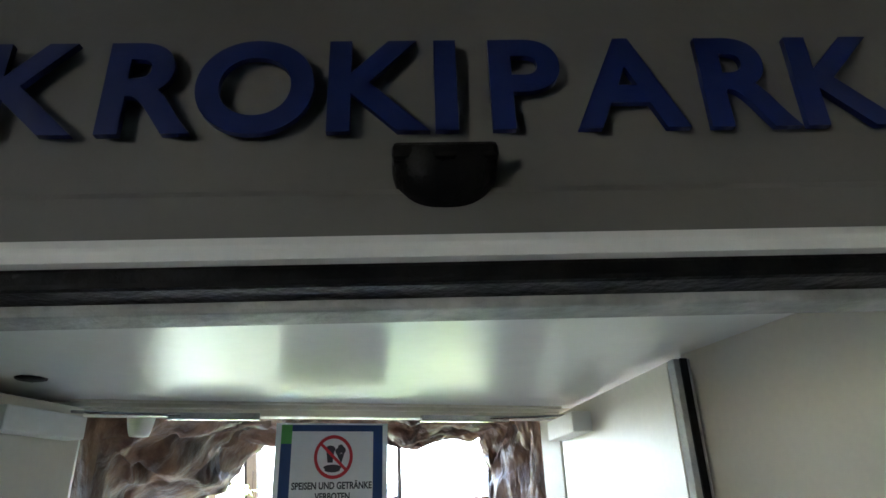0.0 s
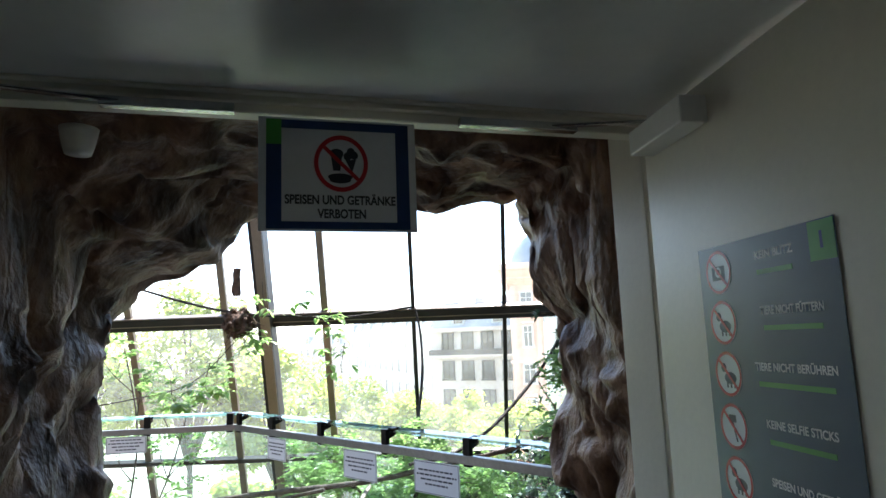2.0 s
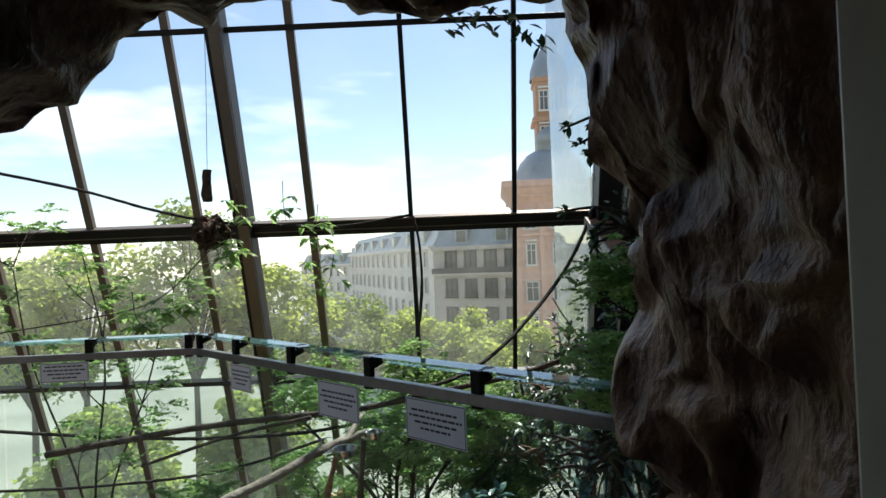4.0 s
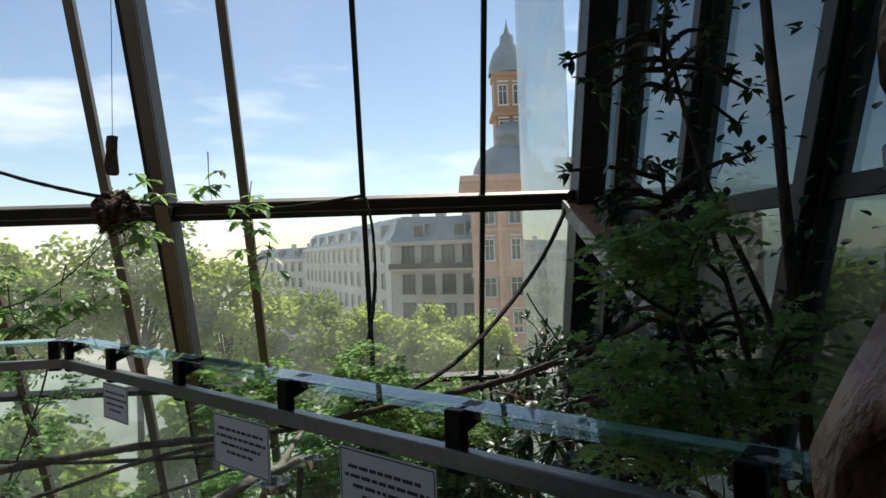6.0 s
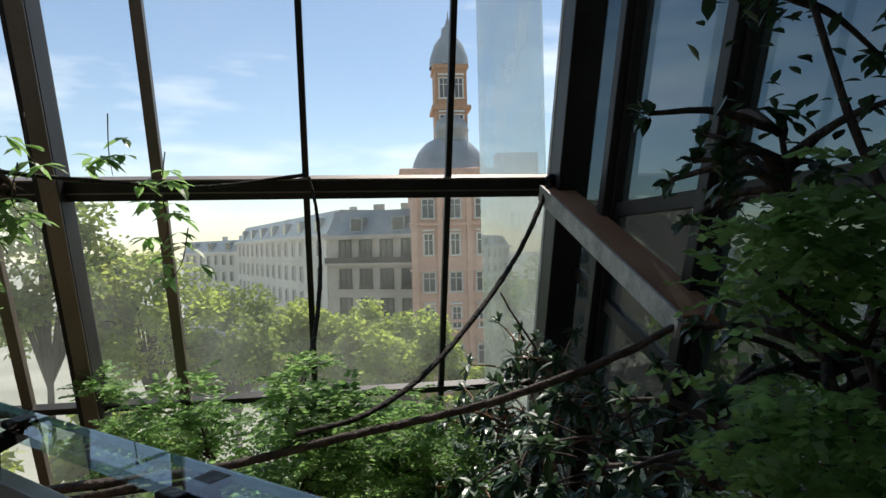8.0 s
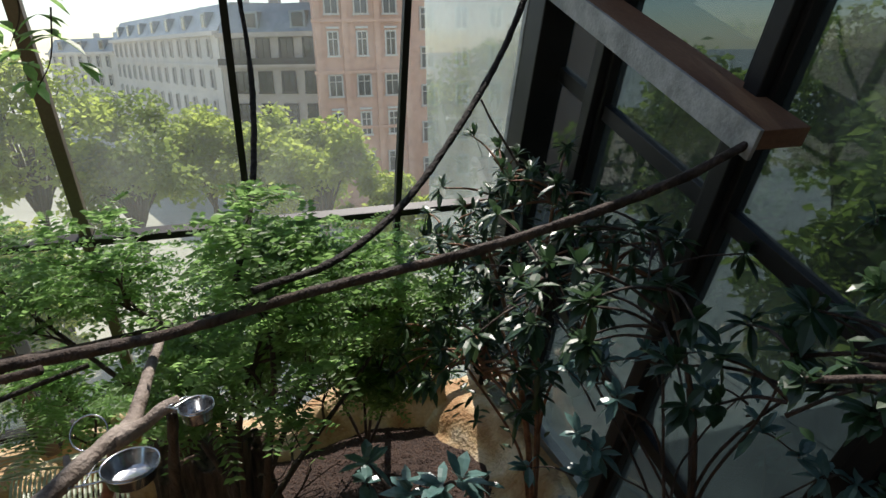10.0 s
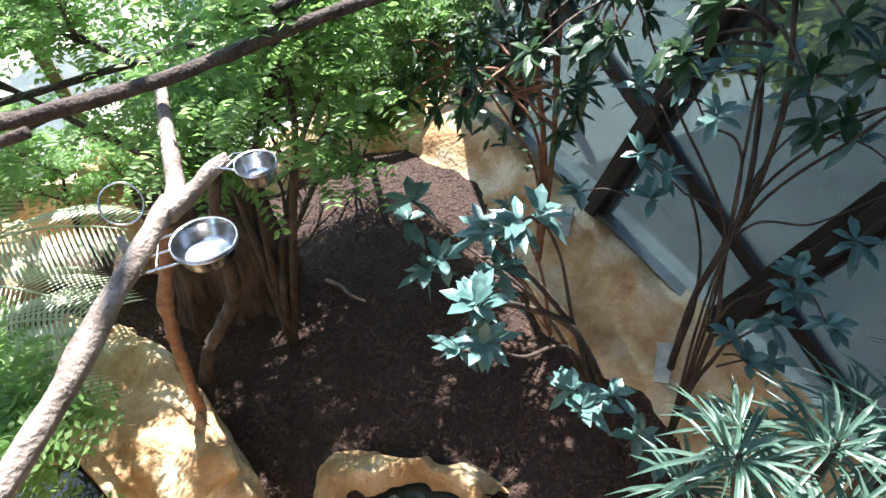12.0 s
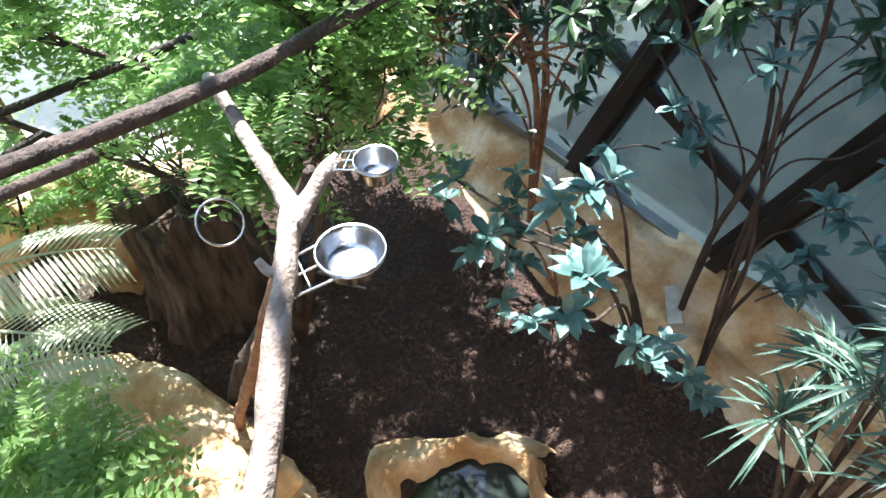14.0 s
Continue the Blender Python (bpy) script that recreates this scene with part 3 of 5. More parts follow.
box("field", (-0.132, -0.104, 0.001), (0.134, 0.098, 0.002), "paper", SM, pg)
box("corner_mark", (-0.166, 0.062, 0.001), (-0.132, 0.117, 0.002), "green", SM, pg)


def ring(name, m, r0, r1, z, mat, parent, n=40):
    v = [m @ Vector((r * math.cos(math.tau * k / n), r * math.sin(math.tau * k / n), z)) for r in (r0, r1) for k in range(n)]
    return mesh_ob(name, v, [(k, (k + 1) % n, n + (k + 1) % n, n + k) for k in range(n)], mat, parent=parent)


def disc(name, m, pts, z, mat, parent):
    return mesh_ob(name, [m @ Vector((x, y, z)) for x, y in pts], [tuple(range(len(pts)))], mat, parent=parent)


def oval(cx, cy, rx, ry, n=20, a0=0.0, a1=math.tau):
    return [(cx + rx * math.cos(a0 + (a1 - a0) * k / n), cy + ry * math.sin(a0 + (a1 - a0) * k / n)) for k in range(n)]


IM = SM @ Matrix.Translation((0.004, 0.024, 0)) @ Matrix.Scale(1.26, 4, (1, 0, 0)) @ Matrix.Scale(1.26, 4, (0, 1, 0))
ring("ban_ring", IM, 0.042, 0.05, 0.0026, "red", pg)
box("ban_bar", (-0.044, -0.0035, 0.0026), (0.044, 0.0035, 0.0032), "red", IM @ Matrix.Rotation(radians(-42), 4, "Z"), pg)
disc("cup", IM, ((-0.019, 0.014), (-0.015, -0.013), (-0.002, -0.013), (0.002, 0.014)), 0.0022, "ink", pg)
disc("cup_lid", IM, oval(-0.0085, 0.017, 0.013, 0.009), 0.0021, "ink", pg)
disc("cone", IM, ((0.008, 0.006), (0.02, -0.016), (0.028, 0.008)), 0.0022, "ink", pg)
for x, y in ((0.012, 0.013), (0.024, 0.015), (0.018, 0.021)):
    disc("ice_ball", IM, oval(x, y, 0.0075, 0.0075), 0.0021, "ink", pg)
disc("sausage", IM, oval(-0.002, -0.024, 0.023, 0.0065), 0.0023, "ink", pg)
disc("bun", IM, oval(-0.002, -0.029, 0.02, 0.006), 0.0022, "ink", pg)
text("wording", "SPEISEN UND GETRÄNKE", 0.027, "ink", SM @ Matrix.Translation((0.003, -0.058, 0.0026)), pg, 0, 0.0009, 0.256)
text("wording", "VERBOTEN", 0.027, "ink", SM @ Matrix.Translation((0.005, -0.088, 0.0026)), pg, 0, 0.0009, 0.112)

# rules poster on the open leaf
po = new("rules_poster")
tagged(po, "petrol blue poster of zoo rules with round icons", "poster")
PM = mr_ @ Matrix.Translation((0.41, -0.024, 1.39)) @ Matrix.Rotation(radians(90), 4, "X")
box("sheet", (-0.197, -0.46, 0), (0.197, 0.362, 0.001), "petrol", PM, po)
box("corner_mark", (0.138, 0.296, 0.001), (0.195, 0.36, 0.0016), "green", PM, po)
box("mark_stroke", (0.163, 0.315, 0.0016), (0.169, 0.343, 0.0019), "navy", PM, po)
ROWS_ = (("KEIN BLITZ", 0.045, 0.104), ("TIERE NICHT FÜTTERN", 0.075, 0.16), ("TIERE NICHT BERÜHREN", 0.065, 0.205), ("KEINE SELFIE STICKS", 0.064, 0.174), ("SPEISEN UND GETRÄNKE", 0.075, 0.2), ("SAUBER HALTEN", 0.05, 0.13))
for k, (words, tx, tw0) in enumerate(ROWS_):
    y = 0.308 - 0.1015 * k
    QM = PM @ Matrix.Translation((-0.128, y, 0))
    disc("icon_disc", QM, oval(0, 0, 0.044, 0.044, 32), 0.0014, "paper", po)
    ring("icon_ring", QM, 0.038, 0.044, 0.002, "red", po, 32)
    box("icon_bar", (-0.038, -0.003, 0.0022), (0.038, 0.003, 0.0026), "red", QM @ Matrix.Rotation(radians(-45), 4, "Z"), po)
    if k == 0:
        box("icon_camera", (-0.022, -0.016, 0.0015), (0.022, 0.012, 0.0019), "ink", QM, po)
        ring("icon_lens", QM, 0.006, 0.011, 0.0021, "paper", po, 20)
    elif k == 3:
        box("icon_stick", (-0.002, -0.03, 0.0015), (0.002, 0.016, 0.0019), "ink", QM @ Matrix.Rotation(0.3, 4, "Z"), po)
        box("icon_phone", (-0.013, 0.008, 0.0015), (0.01, 0.022, 0.0019), "ink", QM, po)
    else:
        disc("icon_shape", QM, oval(0.006, -0.008, 0.02, 0.012), 0.0016, "ink", po)
        disc("icon_shape", QM, oval(-0.014, 0.012, 0.009, 0.009), 0.0016, "ink", po)
        for x in (-0.008, 0.004, 0.016):
            box("icon_leg", (x, -0.027, 0.0015), (x + 0.005, -0.014, 0.0019), "ink", QM, po)
    text("wording", words, 0.02, "paper", PM @ Matrix.Translation((tx, y + 0.017, 0.0016)), po, 0, 0.0006, tw0)
    box("wording_bar", (tx - tw0 * 0.47, y - 0.018, 0.001), (tx + tw0 * 0.45, y - 0.009, 0.0016), "green", PM, po)

# rock portal behind the door: rings from the frame out to its far mouth
MOUTH = ((-1.6, -0.1), (-1.52, 0.45), (-1.44, 0.9), (-1.48, 1.25), (-1.46, 1.55), (-1.42, 1.76), (-1.28, 1.83), (-1.1, 1.92), (-0.98, 2.08), (-0.7, 2.15), (-0.35, 2.14), (-0.1, 2.12),
         (0.1, 2.16), (0.2, 2.13), (0.22, 1.95), (0.24, 1.8), (0.29, 1.6), (0.33, 1.4), (0.33, 1.2), (0.37, 0.95), (0.4, 0.6), (0.42, 0.25), (0.45, -0.1))
def fine_line(p, n):
    return [(q.x, q.z) for q in spline([(a, 0, b) for a, b in p], n)]


mouth = fine_line(MOUTH, 210)
rings = []
for i in range(64):
    t = i / 63
    y = 2.2 + 0.98 * min(1, t / 0.62)
    ring_ = []
    for x, z in mouth:
        cx, cz = -0.5, 1.0
        if t < 0.62:
            k = (1 - t / 0.62) ** 1.3
            wx = (-1.12 if x < -0.5 else 0.42)
            xx = x + ((wx - x) * k * 0.95 if (x < -1.1 or x > 0.1) else 0)
            zz = z + (2.22 - z) * k * (1 if z > 1.75 else 0)
            ring_.append((xx, y + (x + 0.33) * 0.28 * k, zz))
        else:
            s = (t - 0.62) / 0.38
            dx, dz = x - cx, z - cz
            ln = math.hypot(dx, dz * 0.9)
            g = 1.5 * s
            ring_.append((x + dx / ln * g, 3.18 + 0.08 * math.sin(s * 3.1) - 0.85 * s, z + max(0, dz) / ln * g))
    rings.append(ring_)
rk_ = shell("rock_portal", rings, "rock", rough=0.085, freq=3.8, ridges=0.036)
tagged(rk_, "brown moulded artificial rock round the doorway", "rock wall")
detector = new("smoke_detector")
tagged(detector, "small white round detector under the rock", "detector")
v, f = tube_data([DM @ Vector((-0.62, 0.25, 2.130)), DM @ Vector((-0.62, 0.25, 2.090)), DM @ Vector((-0.62, 0.25, 2.065))], 0.045, 0.03, 6, 16, 0)
mesh_ob("detector_body", v, f, "white", True, detector)

# ---- walkway and railing ----
RAIL = [Vector(p) for p in ((-6.6, 5.28, 0), (-1.8, 5.705, 0), (0.56, 3.435, 0), (1.6, 2.7, 0))]
fl = [(-6.65, 1.0), (1.7, 2.2), (1.7, 2.68)] + [(p.x, p.y - 0.0) for p in (RAIL[2], RAIL[1], RAIL[0])]
v = [(x, y, z) for z in (-0.25, 0.0) for x, y in fl]
k = len(fl)
struct(mesh_ob("floor_walkway", v, [tuple(range(k))[::-1], tuple(range(k, 2 * k))] + [(i, (i + 1) % k, k + (i + 1) % k, k + i) for i in range(k)], "floor"), "dark raised walkway floor")
v = [(x, y, z) for z in (-2.4, -0.25) for x, y in fl]
struct(mesh_ob("wall_walkway", v, [(i, (i + 1) % k, k + (i + 1) % k, k + i) for i in range(2, k)], "sand"), "moulded ochre wall under the walkway")
rail = new("glass_railing")
tagged(rail, "glass balustrade with a steel tube and tilted glass guard", "railing")


def clamp(p, d, nrm):
    bar("clamp", p + Vector((0, 0, 0.935)), p + Vector((0, 0, 1.08)), 0.05, 0.028, "rubber", up=nrm, parent=rail)
    bar("clamp_arm", p + Vector((0, 0, 1.035)) + nrm * 0.01, p + Vector((0, 0, 1.055)) + nrm * 0.07, 0.035, 0.03, "rubber", parent=rail)
    bar("clamp_grip", p + Vector((0, 0, 1.07)) + nrm * 0.03, p + Vector((0, 0, 1.075)) + nrm * 0.085, 0.05, 0.016, "rubber", parent=rail)


for a, b, spots in ((RAIL[0], RAIL[1], (0.2, 0.45, 0.7, 0.86, 0.99)), (RAIL[1], RAIL[2], (0.015, 0.165, 0.35, 0.55, 0.75, 0.94)), (RAIL[2], RAIL[3], (0.06, 0.55))):
    d = (b - a).normalized()
    nrm = Vector((-d.y, d.x, 0))
    bar("tube", a + Vector((0, 0, 0.97)), b + Vector((0, 0, 0.97)), 0.04, 0.045, "rail", parent=rail)
    n = 4 if (b - a).length > 3 else 1
    for i in range(n):
        p, q = a + (b - a) * (i / n) + d * 0.006, a + (b - a) * ((i + 1) / n) - d * 0.006
        g = bar("glass_panel", p + Vector((0, 0, 0.478)), q + Vector((0, 0, 0.478)), 0.012, 0.935, "edge", parent=rail, bevel=0)
        g.visible_shadow = False
        lift = nrm * 0.055 + Vector((0, 0, 1.07))
        g = bar("glass_guard", p + lift, q + lift, 0.085, 0.02, "guard", up=Vector((0, 0, 1)) - nrm * 0.06, parent=rail, bevel=0.002)
        g.visible_shadow = False
        c = lift + nrm * 0.044
        bar("guard_edge", p + c, q + c, 0.003, 0.016, "cyan", parent=rail, bevel=0)
    for s in spots:
        clamp(a + (b - a) * s, d, nrm)
bar("end_post", RAIL[2] + Vector((0.02, 0, 0.0)), RAIL[2] + Vector((0.02, 0, 1.065)), 0.04, 0.04, "inox", up=(0, 1, 0), parent=rail)


def notice(a, b, s, w=0.24, h=0.125):
    e = new("notice_plate")
    tagged(e, "small white notice with dark print on the railing", "sign", "notices on the railing")
    d = (b - a).normalized()
    m = Matrix.Translation(a + (b - a) * s + Vector((d.y, -d.x, 0)) * 0.024 + Vector((0, 0, 0.94 - h / 2))) @ Matrix.Rotation(math.atan2(d.y, d.x), 4, "Z") @ Matrix.Rotation(radians(90), 4, "X")
    box("plate", (-w / 2, -h / 2, 0), (w / 2, h / 2, 0.003), "paper", m, e)
    for (x0, y0, x1, y1) in ((-w / 2 + .004, h / 2 - .007, w / 2 - .004, h / 2 - .004), (-w / 2 + .004, -h / 2 + .004, w / 2 - .004, -h / 2 + .007), (-w / 2 + .004, -h / 2 + .004, -w / 2 + .007, h / 2 - .004), (w / 2 - .007, -h / 2 + .004, w / 2 - .004, h / 2 - .004)):
        box("edge_line", (x0, y0, 0.003), (x1, y1, 0.0036), "ink", m, e)
    for i, k in enumerate((0.8, 0.88, 0.7, 0.5)):
        x = -w / 2 * k
        rng = random.Random(i)
        while x < w / 2 * k - 0.01:
            l = min(rng.uniform(0.012, 0.04), w / 2 * k - x)
            box("print_bar", (x, 0.034 - 0.024 * i, 0.003), (x + l, 0.043 - 0.024 * i, 0.0036), "ink", m, e)
            x += l + 0.006


notice(RAIL[1], RAIL[2], 0.195, 0.24, 0.15)
notice(RAIL[1], RAIL[2], 0.485, 0.32, 0.17)
notice(RAIL[1], RAIL[2], 0.685, 0.34, 0.17)
notice(RAIL[0], RAIL[1], 0.83, 0.3)
notice(RAIL[0], RAIL[1], 0.5, 0.3)

# ---- the enclosure ----
GZ = -2.3
n = 90
v, f = [], []
for j in range(n):
    for i in range(n):
        x, y = -6.6 + 8.3 * i / (n - 1), 2.4 + 7.9 * j / (n - 1)
        z = GZ + 0.05 * noise.noise((x * 1.3, y * 1.3, 0)) + 0.02 * noise.noise((x * 5, y * 5, 2))
        v.append((x, y, z - 0.12 * max(0, 1 - math.hypot((x + 0.55) / 0.55, (y - 6.35) / 0.42))**0.5 * 2))
f = [(j * n + i, j * n + i + 1, (j + 1) * n + i + 1, (j + 1) * n + i) for j in range(n - 1) for i in range(n - 1)]
struct(mesh_ob("ground", v, f, "mulch", True), "dark reddish-brown bark mulch on the enclosure floor")
rng = random.Random(3)
parts = []
for _ in range(15000):
    x, y = rng.uniform(-2.4, 1.2), rng.uniform(5.4, 9.9)
    if math.hypot((x + 0.58) / 0.5, (y - 6.36) / 0.48) < 1:
        continue
    s = rng.uniform(0.005, 0.019)
    z = GZ + 0.05 * noise.noise((x * 1.3, y * 1.3, 0)) + 0.02 * noise.noise((x * 5, y * 5, 2)) + 0.004
    a, t = rng.uniform(0, math.tau), rng.uniform(-0.5, 0.5)
    d, e = Vector((math.cos(a), math.sin(a), t)) * s, Vector((-math.sin(a), math.cos(a), rng.uniform(-.4, .4))) * s * 0.45
    c = Vector((x, y, z))
    parts.append(([c - d - e, c + d - e, c + d + e, c - d + e, c + Vector((0, 0, s * 0.5))], [(0, 1, 4), (1, 2, 4), (2, 3, 4), (3, 0, 4)]))
tagged(mesh_ob("bark_chips", *joined(parts), "chip"), "scattered dark bark chips", "mulch", kind="stuff")

# ochre bank below the side wall: its foot on the mulch, its top at the sill
rings = []
for j in range(80):
    y = 4.2 + 6.0 * j / 79
    foot = 1.02 + 0.12 * math.sin(y * 2.3) + 0.05 * math.sin(y * 5.1) - 0.25 * max(0, y - 9.0)
    r = []
    for i in range(26):
        t = i / 25
        r.append((foot + (1.74 - foot) * t, y, GZ - 0.08 + 0.5 * t ** 0.75 + 0.05 * math.sin(t * 9 + y)))
    rings.append(r)
tagged(shell("rock_bank", rings, "sand", rough=0.06, freq=2.6), "ochre moulded rock bank below the side glass", "rock")
rings = []
for j in range(90):
    x = -6.4 + 7.6 * j / 89
    h = 0.42 + 0.12 * math.sin(x * 2.1)
    r = []
    for i in range(18):
        t = i / 17
        r.append((x, 9.75 + 0.06 * math.sin(x * 3) + 0.45 * t, GZ - 0.08 + h * min(1, t * 1.7) ** 0.7))
    rings.append(r)
tagged(shell("rock_kerb", rings, "sand", rough=0.07, freq=2.4), "ochre moulded rock edge along the glass front", "rock")
for k, (c, s, lab, turn, block) in enumerate((
        ((-1.68, 7.42, -2.12), (0.34, 0.74, 0.46), "large ochre boulder with a worn top", 0.42, 0.6),
        ((-1.98, 8.15, -2.12), (0.26, 0.34, 0.34), "ochre boulder beside the palms", 0.9, 0.8),
        ((-2.3, 7.85, -2.22), (0.26, 0.17, 0.17), "low ochre boulder by the water", 0.3, 0.75),
        ((-1.5, 9.25, -1.8), (0.2, 0.25, 0.6), "ochre boulder behind the stump", 1.1, 0.86),
        ((-2.5, 9.4, -2.05), (0.35, 0.3, 0.35), "ochre boulder behind the stump", 2.0, 0.86))):
    boulder("boulder", c, s, "sand", lab, seed=k + 2, rough=0.3, turn=turn, cuts=5, block=block)
# moulded rim of the pond: broad towards the enclosure, narrow elsewhere, with a rounded lip
rings = []
for j in range(121):
    a = math.tau * j / 120
    wob = 0.05 * math.sin(3 * a + 1) + 0.035 * math.sin(7 * a) + 0.025 * math.sin(13 * a + 2)
    broad = 0.15 + 0.17 * math.exp(-((a - 1.75) / 0.5) ** 2) + 0.08 * math.exp(-((a - 0.1) / 0.4) ** 2) + 0.5 * wob
    r = []
    for i in range(15):
        t = i / 14
        rad = 0.37 + 0.3 * wob + broad * t
        lift = 0.13 * math.sin(math.pi * min(1, 0.12 + 0.9 * t)) ** 0.6 - 0.12 * max(0, 0.16 - t) / 0.16 - 0.07 * t
        r.append((-0.58 + rad * math.cos(a) * 1.03, 6.36 + rad * math.sin(a), GZ + lift))
    rings.append(r)
tagged(shell("pond_rim", rings, "sand", rough=0.05, freq=4.5), "ochre moulded rock rim round the small pond", "rock")
pond = [(-0.55 + 0.48 * math.cos(a) * (1 + 0.1 * math.sin(3 * a)), 6.33 + 0.42 * math.sin(a), GZ - 0.06) for a in [math.tau * k / 40 for k in range(40)]]
struct(mesh_ob("water_pond", pond, [tuple(range(40))], "water"), "dark still water of a small pond")
pool = [(-2.85 + 0.85 * math.cos(a), 7.05 + 0.85 * math.sin(a), GZ + 0.06) for a in [math.tau * k / 40 for k in range(40)]]
struct(mesh_ob("water_pool", pool, [tuple(range(40))], "water"), "dark water of the pool")
for k, (x, y) in enumerate(((1.42, 7.86), (1.3, 6.55))):
    e = box("drain_plate", (-0.13, -0.05, 0), (0.13, 0.05, 0.02), "galv", pose(x, y, -1.93 if k == 0 else -2.02, -25, -22, 50), bevel=0.003)
    tagged(e, "grey metal vent plate set in the rock bank", "vent plate", "vent plates")

# stump
bm_rings = []
for i in range(26):
    t = i / 25
    r = []
    for k_ in range(64):
        a = math.tau * k_ / 64
        rad = (0.36 + 0.12 * (1 - t) ** 3) * (1 + 0.13 * math.sin(5 * a + 1) + 0.07 * math.sin(11 * a + t * 2) + 0.1 * noise.noise((math.cos(a) * 2, math.sin(a) * 2, t * 1.5)))
        if i == 25:
            rad *= 0.12
        elif i == 24:
            rad *= 0.7
        top = 1.08 + 0.22 * noise.noise((math.cos(a) * 1.4, math.sin(a) * 1.4, 7)) + 0.06 * math.sin(9 * a)
        r.append((-1.02 + rad * math.cos(a), 8.68 + rad * 0.85 * math.sin(a), GZ - 0.05 + min(t, 0.96) * top * (1 if i < 24 else 0.93)))
    bm_rings.append(r)
tagged(shell("stump", bm_rings, "stump", rough=0.02, freq=6, closed=True), "dark hollow rotten tree stump standing in the mulch", "stump")

# twig on the mulch
tw = tube("twig", [(-0.36, 8.42, -2.27), (-0.28, 8.3, -2.26), (-0.25, 8.18, -2.25), (-0.16, 8.08, -2.27)], 0.016, 0.008, "pole")
tagged(tw, "pale dry twig lying on the mulch", "twig")

# the long climbing branch and ropes
br = new("climbing_branch")
tagged(br, "long dark twisted branch spanning the enclosure", "branch")
LONG = [(1.52, 6.5, 1.03), (1.1, 6.64, 0.8), (0.5, 6.95, 0.53), (-0.3, 7.18, 0.33), (-1.0, 7.18, 0.21), (-1.75, 7.25, 0.14), (-2.6, 7.3, 0.05), (-3.8, 7.2, -0.1)]
tube("limb", LONG, 0.022, 0.036, "bark", br, 90, 12, 0.3, 0.25)
tube("side_twig", [(-1.4, 7.13, 0.16), (-1.8, 7.2, 0.08), (-2.2, 7.15, 0.0), (-2.9, 7.1, -0.2)], 0.02, 0.014, "bark", br, 40, 10, 0.2)
hook = Vector((1.46, 8.55, 1.93))


def rope(label, pts, r=0.016, n=70):
    tagged(tube("rope", pts, r, r, "rope", n=n, sides=8, knot=0.25, twist=0.4), label, "rope", "climbing ropes")


rope("dark rope slung from the corner down to the branch", [hook, (1.05, 8.25, 1.3), (0.4, 7.75, 0.68), (-0.1, 7.4, 0.42), (-0.55, 7.2, 0.36)], 0.02)
rope("dark rope hanging from the beam to the branch", [(-0.52, 8.6, 2.0), (-0.46, 8.5, 1.7), (-0.44, 8.3, 1.2), (-0.5, 7.9, 0.7), (-0.62, 7.3, 0.38)], 0.016)
rope("dark rope slung along the glass front past a nest", [(-6.4, 8.0, 2.95), (-4.1, 7.9, 2.42), (-3.1, 7.85, 2.12), (-2.45, 7.8, 1.97), (-1.9, 8.15, 1.93), (-1.3, 8.5, 1.92), (-0.55, 8.6, 2.02)], 0.018, 90)
rope("dark rope sagging behind the glass balustrade", [(-6.0, 8.3, -0.05), (-4.5, 8.3, -0.2), (-3.0, 8.3, -0.3), (-1.8, 8.3, -0.28), (-0.8, 8.1, -0.1)], 0.022)
rope("dark rope low behind the glass balustrade", [(-6.0, 8.2, -0.76), (-4.0, 8.2, -0.74), (-2.6, 8.2, -0.62), (-1.5, 8.1, -0.3)], 0.018)
hk = boulder("hook_ring", hook + Vector((0.02, 0.03, 0.03)), (0.05, 0.05, 0.055), "rubber", "dark rope knot at the frame corner", "knot", seed=9, rough=0.15, cuts=2)
tagged(tube("dry_twig", [(0.95, 8.3, 1.05), (1.03, 8.3, 0.9), (1.16, 8.3, 0.7), (1.3, 8.35, 0.5)], 0.007, 0.01, "bark", n=14, sides=6), "thin dark dry twig by the glass", "twig")

# forked pale pole with bowls
pole = new("forked_pole")
tagged(pole, "peeled grey forked branch carrying food bowls", "branch")
tube("stem", [(-2.05, 5.3, -0.1), (-1.72, 5.75, -0.05), (-1.45, 6.08, 0.0), (-1.2, 6.45, 0.06), (-1.05, 6.68, 0.08)], 0.035, 0.03, "pole", pole, 50, 12, 0.35)
tube("fork_arm", [(-1.04, 6.67, 0.07), (-1.02, 6.84, 0.07), (-1.0, 7.08, 0.1), (-0.98, 7.37, 0.13)], 0.032, 0.02, "pole", pole, 24, 10, 0.3)
tube("fork_arm", [(-1.07, 6.64, 0.07), (-0.98, 6.7, 0.08), (-0.91, 6.74, 0.11), (-0.85, 6.75, 0.13)], 0.032, 0.022, "pole", pole, 24, 10, 0.3)
tube("stub", [(-1.16, 6.5, 0.06), (-1.19, 6.54, 0.07), (-1.2, 6.57, 0.09)], 0.018, 0.01, "pole", pole, 10, 8, 0.3)
for k, pts in enumerate(([(-1.37, 7.5, -2.32), (-1.36, 7.3, -1.7), (-1.28, 7.0, -1.0), (-1.2, 6.75, -0.4), (-1.08, 6.66, 0.02)], [(-1.42, 7.6, -2.32), (-1.25, 7.5, -1.6), (-1.0, 7.3, -1.0), (-0.98, 7.1, -0.5), (-0.9, 6.85, 0.04)])):
    tagged(tube("support_stem", pts, 0.03 + 0.015 * k, 0.022, "redbark" if k == 0 else "bark", n=40, sides=9, knot=0.5), "crooked brown stem propping the forked pole", "branch", "propping stems")


